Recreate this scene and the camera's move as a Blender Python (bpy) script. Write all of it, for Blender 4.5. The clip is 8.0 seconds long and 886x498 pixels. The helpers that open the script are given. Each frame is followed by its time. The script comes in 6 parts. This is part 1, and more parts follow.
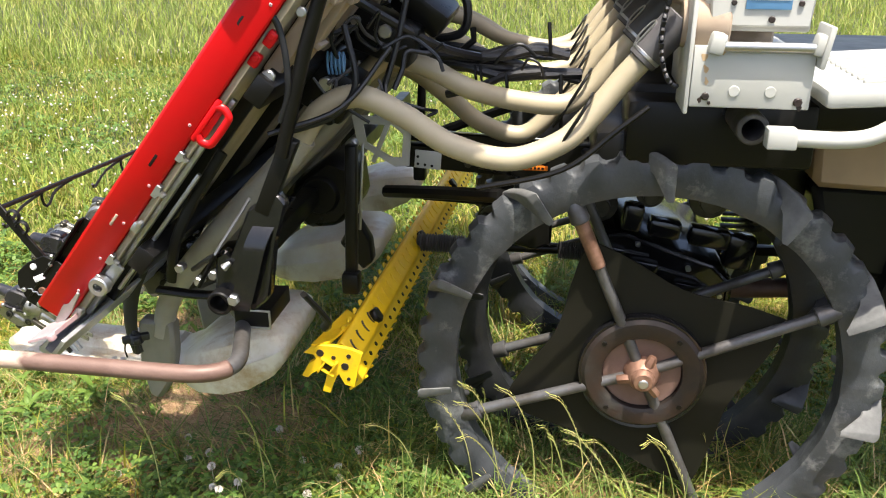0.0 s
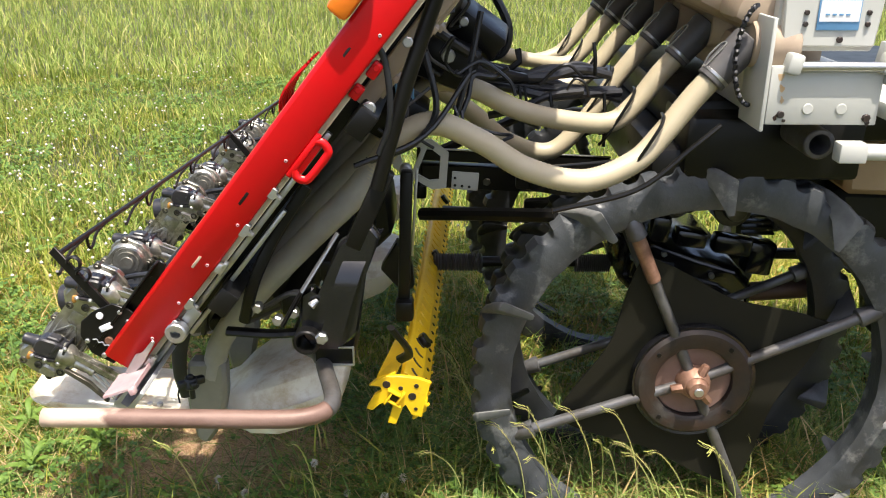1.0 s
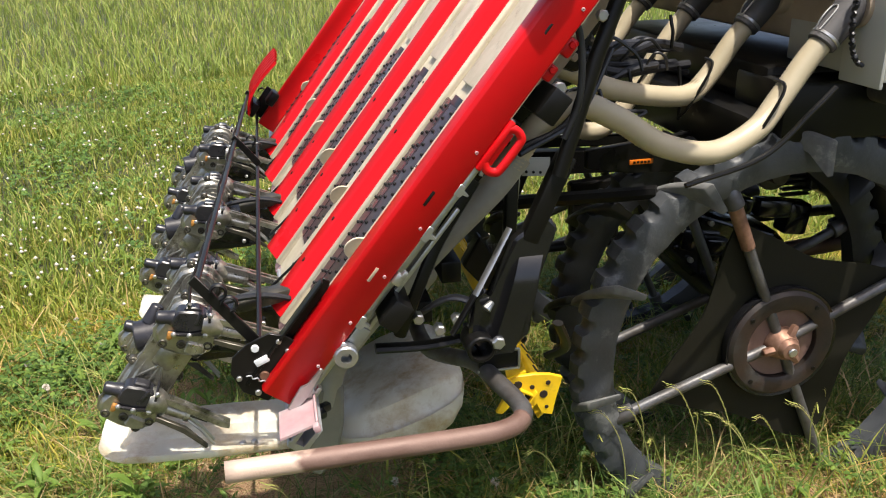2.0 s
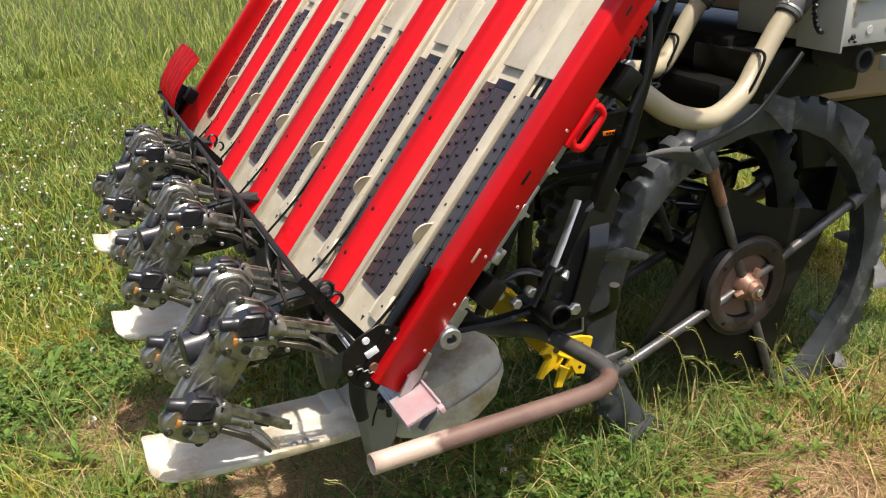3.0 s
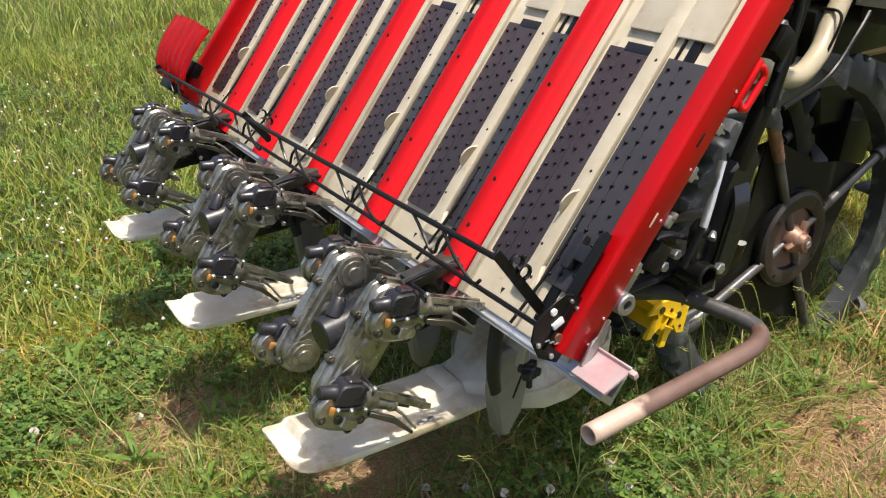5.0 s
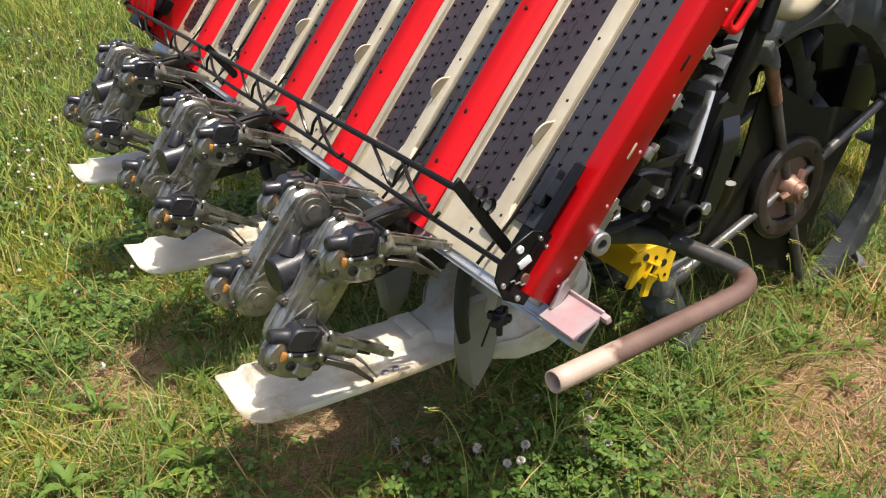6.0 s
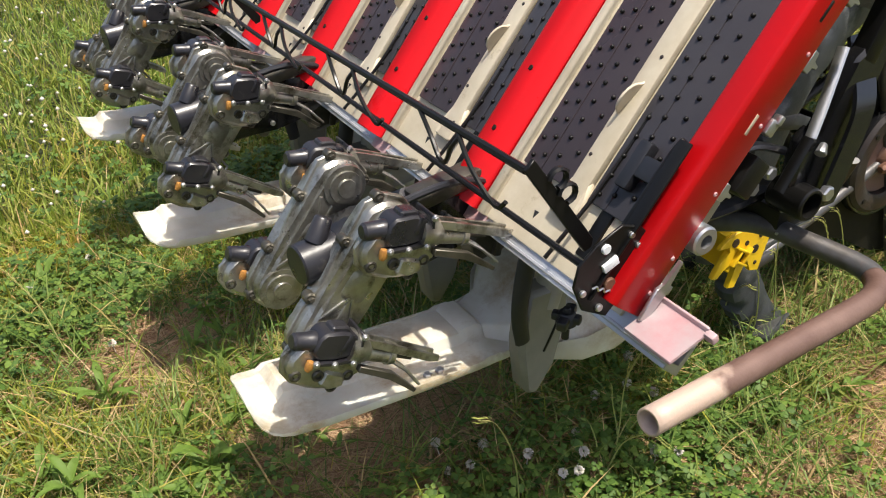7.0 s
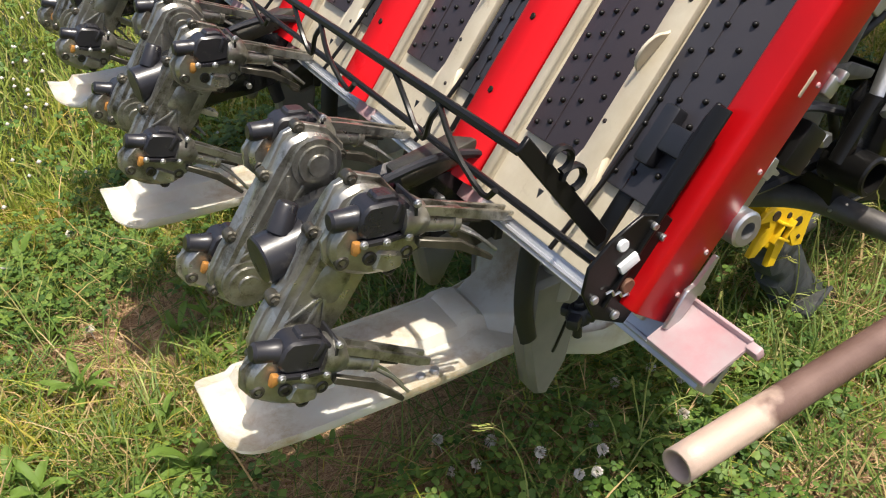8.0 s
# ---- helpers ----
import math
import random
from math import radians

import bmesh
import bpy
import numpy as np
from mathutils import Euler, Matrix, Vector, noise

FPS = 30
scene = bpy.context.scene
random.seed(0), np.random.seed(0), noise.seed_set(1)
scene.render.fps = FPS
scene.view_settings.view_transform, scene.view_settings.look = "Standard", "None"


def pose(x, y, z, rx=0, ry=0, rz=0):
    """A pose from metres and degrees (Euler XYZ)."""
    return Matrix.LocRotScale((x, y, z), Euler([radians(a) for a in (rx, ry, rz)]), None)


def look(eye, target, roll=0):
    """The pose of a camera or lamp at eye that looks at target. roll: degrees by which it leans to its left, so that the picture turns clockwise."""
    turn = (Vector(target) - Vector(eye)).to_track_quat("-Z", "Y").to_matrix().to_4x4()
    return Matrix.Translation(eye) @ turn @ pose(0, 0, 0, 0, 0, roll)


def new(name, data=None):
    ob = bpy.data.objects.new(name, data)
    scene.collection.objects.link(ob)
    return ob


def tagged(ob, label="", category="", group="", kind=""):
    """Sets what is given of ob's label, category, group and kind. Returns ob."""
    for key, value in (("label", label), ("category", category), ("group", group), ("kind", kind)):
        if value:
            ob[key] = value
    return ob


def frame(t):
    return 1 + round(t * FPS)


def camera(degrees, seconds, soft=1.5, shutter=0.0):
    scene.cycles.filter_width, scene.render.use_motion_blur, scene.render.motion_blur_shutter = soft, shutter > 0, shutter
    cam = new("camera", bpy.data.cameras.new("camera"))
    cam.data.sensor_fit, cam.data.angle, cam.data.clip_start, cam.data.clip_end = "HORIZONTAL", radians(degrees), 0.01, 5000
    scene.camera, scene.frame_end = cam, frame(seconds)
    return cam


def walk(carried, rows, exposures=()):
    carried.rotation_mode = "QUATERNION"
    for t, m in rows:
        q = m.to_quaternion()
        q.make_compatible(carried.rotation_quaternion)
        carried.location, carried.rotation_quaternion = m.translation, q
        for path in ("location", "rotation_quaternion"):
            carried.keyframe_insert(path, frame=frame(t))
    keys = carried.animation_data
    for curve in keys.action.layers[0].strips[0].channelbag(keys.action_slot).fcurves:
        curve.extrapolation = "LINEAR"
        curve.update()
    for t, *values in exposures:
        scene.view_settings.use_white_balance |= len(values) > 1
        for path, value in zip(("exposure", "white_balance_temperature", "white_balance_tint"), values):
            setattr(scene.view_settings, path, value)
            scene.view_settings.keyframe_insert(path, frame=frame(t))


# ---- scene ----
cam = camera(56.0, 8.0, 1.1)
PATH = [
    (0, (-0.012, 0.014, 1.34), (0.002, 1.872, 0.599), 0.1),
    (0.5, (-0.126, 0.046, 1.38), (-0.001, 1.903, 0.647), 0.1),
    (1, (-0.359, 0.068, 1.372), (-0.093, 1.912, 0.642), 0.1),
    (1.5, (-0.638, 0.131, 1.359), (-0.199, 1.941, 0.631), -0.6),
    (1.7, (-0.735, 0.199, 1.335), (-0.218, 1.987, 0.602), -0.9),
    (2.8, (-1.225, 0.436, 1.363), (-0.262, 2.005, 0.583), -2.0),
    (3, (-1.284, 0.448, 1.363), (-0.263, 1.976, 0.575), -1.9),
    (3.5, (-1.426, 0.41, 1.379), (-0.343, 1.88, 0.563), -2.1),
    (4, (-1.533, 0.427, 1.398), (-0.389, 1.841, 0.567), -2.3),
    (4.5, (-1.601, 0.644, 1.384), (-0.404, 2.007, 0.54), -2.1),
    (4.7, (-1.62, 0.71, 1.385), (-0.415, 2.06, 0.533), -1.9),
    (5.8, (-1.555, 0.766, 1.278), (-0.363, 2.091, 0.371), -0.5),
    (6, (-1.521, 0.76, 1.277), (-0.345, 2.078, 0.339), -1.0),
    (6.5, (-1.449, 0.808, 1.249), (-0.322, 2.132, 0.262), -0.9),
    (7, (-1.394, 0.961, 1.215), (-0.314, 2.279, 0.168), -1.2),
    (7.5, (-1.334, 1.048, 1.182), (-0.296, 2.357, 0.082), -1.9),
    (8, (-1.251, 1.069, 1.157), (-0.257, 2.374, 0.013), -3.4),
]
walk(cam, [(t, look(eye, target, roll)) for t, eye, target, roll in PATH],
     [(0.0, 1.20), (0.5, 1.20), (1.5, 0.85), (3.0, 0.46), (8.0, 0.46)])

# the machine's own frame: u ahead, v to its left (away from the first eye), w up
MACHINE = Matrix.Translation((0.433, 1.572, 0.0)) @ Matrix.Rotation(radians(-9), 4, "Z")

# ---- light ----
SUN = (MACHINE.to_3x3() @ Vector((0.12, -0.28, 1.0))).normalized()
sun = new("sun", bpy.data.lights.new("sun", "SUN"))
sun.data.energy, sun.data.angle, sun.data.color = 4.6, radians(0.6), (1.0, 0.935, 0.83)
sun.matrix_world = look(SUN * 30, (0, 0, 0))
world = bpy.data.worlds.new("world")
scene.world = world
world.use_nodes = True
sky = world.node_tree.nodes.new("ShaderNodeTexSky")
sky.sky_type, sky.sun_disc = "NISHITA", False
sky.sun_elevation, sky.sun_rotation = math.asin(SUN.z), math.atan2(SUN.x, SUN.y)
sky.air_density, sky.dust_density, sky.ozone_density = 0.8, 4.0, 0.6
world.node_tree.links.new(sky.outputs[0], world.node_tree.nodes["Background"].inputs[0])
world.node_tree.nodes["Background"].inputs[1].default_value = 0.15


# ---- materials ----
def mat(name, col, col2=None, rough=0.5, metal=0.0, scale=12.0, fine=140.0, bump=0.15, dirt=None, dirt_amount=0.35, dirt_scale=5.0, spec=0.5, island=0.0, coat=0.0, rough2=None):
    """Paint, plastic or metal with cloudy variation, fine grain and patches of dirt."""
    m = bpy.data.materials.new(name)
    m.use_nodes = True
    nt = m.node_tree
    N, L = nt.nodes, nt.links
    b = N["Principled BSDF"]
    co = N.new("ShaderNodeTexCoord")
    inf = N.new("ShaderNodeObjectInfo")
    off = N.new("ShaderNodeVectorMath")
    off.operation = "MULTIPLY_ADD"
    L.new(inf.outputs["Random"], off.inputs[0])
    off.inputs[1].default_value = (7.0, 3.0, 5.0)
    L.new(co.outputs["Object"], off.inputs[2])

    def noise_node(sc, det=5.0, rg=0.6):
        n = N.new("ShaderNodeTexNoise")
        n.inputs["Scale"].default_value, n.inputs["Detail"].default_value, n.inputs["Roughness"].default_value = sc, det, rg
        L.new(off.outputs[0], n.inputs["Vector"])
        return n

    def ramp(src, lo, hi):
        r = N.new("ShaderNodeMapRange")
        r.inputs["From Min"].default_value, r.inputs["From Max"].default_value = lo, hi
        L.new(src, r.inputs["Value"])
        return r.outputs[0]

    def mix(fac, a, c):
        x = N.new("ShaderNodeMix")
        x.data_type = "RGBA"
        L.new(fac, x.inputs["Factor"])
        for sock, val in ((x.inputs["A"], a), (x.inputs["B"], c)):
            if isinstance(val, tuple):
                sock.default_value = (*val, 1)
            else:
                L.new(val, sock)
        return x.outputs["Result"]

    big, small = noise_node(scale), noise_node(fine, 3.0)
    col2 = col2 or tuple(c * 0.78 for c in col)
    c = mix(ramp(big.outputs["Fac"], 0.35, 0.65), col, col2)
    if dirt:
        d = noise_node(dirt_scale, 8.0, 0.72)
        lo = 0.72 - 0.4 * dirt_amount
        f = ramp(d.outputs["Fac"], lo, lo + 0.16)
        c = mix(f, c, dirt)
    if island:
        g = N.new("ShaderNodeNewGeometry")
        hs = N.new("ShaderNodeHueSaturation")
        mr = N.new("ShaderNodeMapRange")
        mr.inputs["To Min"].default_value, mr.inputs["To Max"].default_value = 1 - island, 1 + island
        L.new(g.outputs["Random Per Island"], mr.inputs["Value"])
        L.new(mr.outputs[0], hs.inputs["Value"])
        L.new(c, hs.inputs["Color"])
        c = hs.outputs["Color"]
    L.new(c, b.inputs["Base Color"])
    rr = N.new("ShaderNodeMapRange")
    rr.inputs["From Min"].default_value, rr.inputs["From Max"].default_value = 0.3, 0.7
    rr.inputs["To Min"].default_value, rr.inputs["To Max"].default_value = rough * 0.8, min(1.0, rough2 or rough * 1.3)
    L.new(big.outputs["Fac"], rr.inputs["Value"])
    L.new(rr.outputs[0], b.inputs["Roughness"])
    b.inputs["Metallic"].default_value = metal
    b.inputs["Specular IOR Level"].default_value = spec
    b.inputs["Coat Weight"].default_value = coat
    if bump:
        bp = N.new("ShaderNodeBump")
        bp.inputs["Strength"].default_value, bp.inputs["Distance"].default_value = bump, 0.002
        L.new(small.outputs["Fac"], bp.inputs["Height"])
        L.new(bp.outputs[0], b.inputs["Normal"])
    return m


RED = mat("red_paint", (0.56, 0.004, 0.007), (0.48, 0.0035, 0.006), 0.32, scale=6, bump=0.04, dirt=(0.50, 0.05, 0.05), dirt_amount=0.14, spec=0.3)
PINK = mat("pinkish_plastic", (0.40, 0.33, 0.33), (0.44, 0.20, 0.21), 0.5, scale=14, bump=0.06)
CREAM = mat("cream_plastic", (0.59, 0.525, 0.40), (0.49, 0.42, 0.30), 0.5, scale=13, bump=0.12, dirt=(0.28, 0.21, 0.13), dirt_amount=0.30, dirt_scale=22)
MAT_DARK = mat("dark_slate_plastic", (0.036, 0.034, 0.040), (0.046, 0.042, 0.046), 0.34, scale=4, bump=0.10, dirt=(0.075, 0.058, 0.052), dirt_amount=0.12, dirt_scale=9, spec=0.35)
# slate like MAT_DARK, with the dividers' red reflection put into its colour
MAT_RED_BOUNCE = mat("red_bounce_slate", (0.038, 0.028, 0.031), (0.044, 0.036, 0.040), 0.30, scale=4, bump=0.10, dirt=(0.080, 0.056, 0.050), dirt_amount=0.12, dirt_scale=9, spec=0.35)
BLACK = mat("black_paint", (0.0050, 0.0048, 0.0046), (0.0075, 0.0070, 0.0064), 0.32, scale=8, bump=0.06, dirt=(0.022, 0.018, 0.013), dirt_amount=0.16, spec=0.25)
BLACK_PL = mat("black_plastic", (0.009, 0.0095, 0.012), (0.014, 0.0145, 0.018), 0.4, scale=15, bump=0.06, dirt=(0.06, 0.055, 0.05), dirt_amount=0.15)
NAVY = mat("navy_black_plastic", (0.0125, 0.0125, 0.016), (0.021, 0.020, 0.023), 0.30, scale=20, bump=0.10, dirt=(0.10, 0.09, 0.075), dirt_amount=0.28, dirt_scale=16)
ALU = mat("dull_cast_aluminium", (0.44, 0.43, 0.39), (0.27, 0.26, 0.22), 0.32, 0.85, scale=30, bump=0.22, dirt=(0.060, 0.052, 0.030), dirt_amount=0.52, dirt_scale=18)
GRIME = mat("oily_dark_casting", (0.045, 0.042, 0.034), (0.085, 0.078, 0.060), 0.34, 0.5, scale=26, bump=0.3, dirt=(0.22, 0.20, 0.15), dirt_amount=0.30, dirt_scale=20)
GLOSS = mat("glossy_black_paint", (0.006, 0.006, 0.007), (0.010, 0.010, 0.011), 0.18, scale=16, fine=60, bump=0.20, dirt=(0.022, 0.020, 0.016), dirt_amount=0.10, dirt_scale=11, coat=0.15)
PIPE_GREY = mat("dull_grey_pipe", (0.12, 0.12, 0.125), (0.065, 0.058, 0.052), 0.42, 0.4, scale=14, bump=0.2, dirt=(0.20, 0.085, 0.05), dirt_amount=0.22, dirt_scale=8)
STEEL = mat("zinc_steel", (0.52, 0.52, 0.52), (0.40, 0.40, 0.40), 0.35, 0.9, scale=20, bump=0.08, dirt=(0.22, 0.19, 0.15), dirt_amount=0.2)
RAIL = mat("grey_aluminium_rail", (0.55, 0.56, 0.58), (0.45, 0.45, 0.47), 0.4, 0.6, scale=9, bump=0.06, dirt=(0.2, 0.18, 0.15), dirt_amount=0.25)
RUST = mat("rusty_pipe", (0.120, 0.068, 0.052), (0.185, 0.115, 0.092), 0.55, 0.2, scale=9, bump=0.3, dirt=(0.34, 0.26, 0.22), dirt_amount=0.24, dirt_scale=6)
def pale_end(m, pale, edge):
    """A pale colour beyond a ragged edge along the object's length."""
    N, L = m.node_tree.nodes, m.node_tree.links
    b = N["Principled BSDF"]
    base = b.inputs["Base Color"].links[0].from_socket
    co, sep, n, add, mr, x = (N.new("ShaderNode" + k) for k in ("TexCoord", "SeparateXYZ", "TexNoise", "Math", "MapRange", "Mix"))
    L.new(co.outputs["Object"], sep.inputs[0])
    L.new(co.outputs["Object"], n.inputs["Vector"])
    n.inputs["Scale"].default_value, n.inputs["Detail"].default_value = 22.0, 5.0
    add.operation = "MULTIPLY_ADD"
    L.new(n.outputs["Fac"], add.inputs[0])
    add.inputs[1].default_value = 0.09
    L.new(sep.outputs["X"], add.inputs[2])
    mr.inputs["From Min"].default_value, mr.inputs["From Max"].default_value = edge - 0.006, edge + 0.012
    L.new(add.outputs[0], mr.inputs["Value"])
    x.data_type = "RGBA"
    L.new(mr.outputs[0], x.inputs["Factor"])
    x.inputs["A"].default_value = (*pale, 1)
    L.new(base, x.inputs["B"])
    L.new(x.outputs["Result"], b.inputs["Base Color"])


pale_end(RUST, (0.50, 0.37, 0.29), -1.062)
RUST_HUB = mat("rusted_hub_iron", (0.030, 0.017, 0.013), (0.015, 0.012, 0.010), 0.50, 0.1, scale=18, bump=0.4, dirt=(0.045, 0.04, 0.035), dirt_amount=0.4, dirt_scale=9)
RUST_STAIN = mat("rust_run", (0.42, 0.27, 0.13), (0.50, 0.38, 0.24), 0.6, scale=60, bump=0.1)
COPPER = mat("coppery_rust", (0.30, 0.17, 0.12), (0.16, 0.08, 0.05), 0.5, 0.5, scale=30, bump=0.3)
RUBBER = mat("dusty_black_rubber", (0.030, 0.0335, 0.038), (0.058, 0.062, 0.068), 0.45, scale=11, fine=90, bump=0.5, dirt=(0.19, 0.192, 0.190), dirt_amount=0.46, dirt_scale=8)
# darker RUBBER for the auxiliary wheels, the machine's shade put into its colour
RUBBER_SHADED = mat("shaded_black_rubber", (0.010, 0.011, 0.013), (0.017, 0.018, 0.021), 0.45, scale=11, fine=90, bump=0.4, dirt=(0.045, 0.044, 0.042), dirt_amount=0.25, dirt_scale=10)
RUBBER_WORN = mat("worn_grey_rubber", (0.15, 0.15, 0.145), (0.085, 0.085, 0.085), 0.75, scale=12, fine=90, bump=0.3, dirt=(0.34, 0.33, 0.30), dirt_amount=0.30, dirt_scale=9)
WEB = mat("olive_black_plate", (0.0095, 0.0095, 0.006), (0.013, 0.012, 0.008), 0.55, scale=5, bump=0.06, dirt=(0.034, 0.026, 0.018), dirt_amount=0.22, spec=0.15)
FLOAT = mat("stained_white_float", (0.66, 0.64, 0.57), (0.56, 0.51, 0.40), 0.36, scale=9, bump=0.10, dirt=(0.36, 0.26, 0.14), dirt_amount=0.50, dirt_scale=5)
for _s, _v in (("Subsurface Weight", 0.35), ("Subsurface Radius", (0.05, 0.04, 0.03)), ("Subsurface Scale", 1.0)):
    FLOAT.node_tree.nodes["Principled BSDF"].inputs[_s].default_value = _v
CUFF = mat("grey_rubber", (0.060, 0.058, 0.062), (0.085, 0.080, 0.080), 0.5, scale=18, bump=0.2, dirt=(0.20, 0.17, 0.14), dirt_amount=0.25)
HOSE = mat("cream_hose", (0.41, 0.352, 0.245), (0.36, 0.305, 0.205), 0.42, scale=8, bump=0.06, dirt=(0.36, 0.29, 0.19), dirt_amount=0.15)
# the same plastic as GREY_DUCT, darkened to hold the openers' shade
DUCT_SHADED = mat("shaded_duct_plastic", (0.22, 0.205, 0.165), (0.16, 0.15, 0.12), 0.45, scale=8, bump=0.05, dirt=(0.10, 0.085, 0.06), dirt_amount=0.25)
GREY_DUCT = mat("grey_duct_plastic", (0.34, 0.32, 0.27), (0.26, 0.24, 0.20), 0.45, scale=8, bump=0.05, dirt=(0.16, 0.13, 0.09), dirt_amount=0.2)
YELLOW = mat("yellow_plastic", (0.80, 0.52, 0.010), (0.70, 0.43, 0.010), 0.42, scale=9, bump=0.08, dirt=(0.34, 0.22, 0.04), dirt_amount=0.15)
WHITE = mat("white_enamel", (0.46, 0.46, 0.43), (0.42, 0.42, 0.385), 0.35, scale=5, bump=0.03, dirt=(0.40, 0.30, 0.20), dirt_amount=0.10)
BEIGE = mat("beige_hopper_plastic", (0.42, 0.33, 0.24), (0.34, 0.26, 0.19), 0.5, scale=7, bump=0.05, dirt=(0.15, 0.10, 0.07), dirt_amount=0.3)
TAN = mat("tan_plastic_cover", (0.40, 0.27, 0.15), (0.33, 0.22, 0.12), 0.5, scale=6, bump=0.06, dirt=(0.16, 0.11, 0.07), dirt_amount=0.3)
ORANGE = mat("orange_plastic", (0.80, 0.20, 0.01), (0.66, 0.15, 0.01), 0.35, scale=20, bump=0.05)
BROWN_PLUG = mat("amber_plug", (0.42, 0.20, 0.045), (0.30, 0.13, 0.03), 0.4, scale=40, bump=0.1)
BLUE = mat("blue_label", (0.10, 0.24, 0.42), (0.12, 0.27, 0.45), 0.4, bump=0.0)
LABEL_W = mat("label_white", (0.75, 0.77, 0.78), None, 0.4, bump=0.0)
GREEN_CLIP = mat("green_clip", (0.02, 0.30, 0.08), None, 0.4)

# ---- mesh helpers ----
def smooth_pts(pts, n=8):
    """A Catmull-Rom curve through the points."""
    P = [Vector(p) for p in pts]
    P = [2 * P[0] - P[1]] + P + [2 * P[-1] - P[-2]]
    out = []
    for i in range(1, len(P) - 2):
        a, b, c, d = P[i - 1:i + 3]
        for k in range(n):
            t = k / n
            out.append(0.5 * (2 * b + (c - a) * t + (2 * a - 5 * b + 4 * c - d) * t * t + (3 * b - a - 3 * c + d) * t ** 3))
    out.append(P[-2])
    return out


def sweep(bm, pts, r, seg=10, caps=True, flat=1.0):
    """A tube along the points; r is a number or a function of (index, share of the way)."""
    pts = [Vector(p) for p in pts]
    n = len(pts)
    rings, up = [], None
    for i, p in enumerate(pts):
        d = (pts[min(i + 1, n - 1)] - pts[max(i - 1, 0)]).normalized()
        if up is None:
            up = Vector((0, 0, 1)) if abs(d.z) < 0.9 else Vector((0, 1, 0))
        side = d.cross(up).normalized()
        up = side.cross(d).normalized()
        rr = r(i, i / max(1, n - 1)) if callable(r) else r
        rings.append([bm.verts.new(p + side * (math.cos(2 * math.pi * k / seg) * rr) + up * (math.sin(2 * math.pi * k / seg) * rr * flat)) for k in range(seg)])
    for a, b in zip(rings, rings[1:]):
        for k in range(seg):
            bm.faces.new((a[k], a[(k + 1) % seg], b[(k + 1) % seg], b[k]))
    if caps:
        bm.faces.new(rings[0][::-1])
        bm.faces.new(rings[-1])


def cyl(bm, p0, p1, r0, r1=None, seg=14, hole=0.0):
    """A cylinder or cone from p0 to p1; with a hole it is a pipe."""
    p0, p1 = Vector(p0), Vector(p1)
    r1 = r0 if r1 is None else r1
    d = (p1 - p0).normalized()
    x = d.orthogonal().normalized()
    y = d.cross(x)

    def ring(p, r):
        return [bm.verts.new(p + x * (math.cos(2 * math.pi * k / seg) * r) + y * (math.sin(2 * math.pi * k / seg) * r)) for k in range(seg)]

    def band(a, b):
        for k in range(seg):
            bm.faces.new((a[k], a[(k + 1) % seg], b[(k + 1) % seg], b[k]))

    c = min(0.0025, 0.25 * min(r0, r1), 0.2 * (p1 - p0).length)
    a0, a1, b1, b0 = ring(p0, r0 - c), ring(p0 + d * c, r0), ring(p1 - d * c, r1), ring(p1, r1 - c)
    band(a0, a1), band(a1, b1), band(b1, b0)
    if hole:
        i0, i1 = ring(p0, hole), ring(p1, hole)
        band(b0, i1), band(i1, i0), band(i0, a0)
    else:
        bm.faces.new(a0[::-1])
        bm.faces.new(b0)


def box(bm, c, size, rot=(0, 0, 0), bev=0.004, taper=1.0):
    """A bevelled box of the given size about c; taper narrows its top."""
    m = pose(*c, *rot)
    vs = []
    for z in (-1, 1):
        for y in (-1, 1):
            for x in (-1, 1):
                k = taper if z > 0 else 1.0
                vs.append(bm.verts.new(m @ Vector((x * size[0] / 2 * k, y * size[1] / 2 * k, z * size[2] / 2))))
    fs = [bm.faces.new([vs[i] for i in q]) for q in ((0, 2, 3, 1), (4, 5, 7, 6), (0, 1, 5, 4), (2, 6, 7, 3), (0, 4, 6, 2), (1, 3, 7, 5))]
    bev = min(bev, 0.3 * min(size))
    if bev > 0:
        bmesh.ops.bevel(bm, geom=list({e for f in fs for e in f.edges}), offset=bev, segments=2, affect="EDGES", profile=0.5)


def prism(bm, poly, v0, v1, bev=0.003, axes=(0, 2, 1)):
    """A polygon of (u, w) pairs, drawn out along v from v0 to v1."""
    def at(p, d):
        q = [0, 0, 0]
        q[axes[0]], q[axes[1]], q[axes[2]] = p[0], p[1], d
        return bm.verts.new(q)
    a, b = [at(p, v0) for p in poly], [at(p, v1) for p in poly]
    n = len(poly)
    fs = [bm.faces.new(a), bm.faces.new(b[::-1])] + [bm.faces.new((a[i], b[i], b[(i + 1) % n], a[(i + 1) % n])) for i in range(n)]
    if bev:
        bmesh.ops.bevel(bm, geom=list({e for f in fs for e in f.edges}), offset=bev, segments=1, affect="EDGES", profile=0.5)


def lathe(bm, profile, axis_v=0.0, cu=0.0, cw=0.0, seg=48):
    """A (radius, v) profile turned round an axis along v."""
    rings = []
    for r, v in profile:
        rings.append([bm.verts.new((cu + r * math.cos(2 * math.pi * k / seg), axis_v + v, cw + r * math.sin(2 * math.pi * k / seg))) for k in range(seg)])
    n = len(rings)
    for i in range(n):
        a, b = rings[i], rings[(i + 1) % n]
        for k in range(seg):
            bm.faces.new((a[k], a[(k + 1) % seg], b[(k + 1) % seg], b[k]))


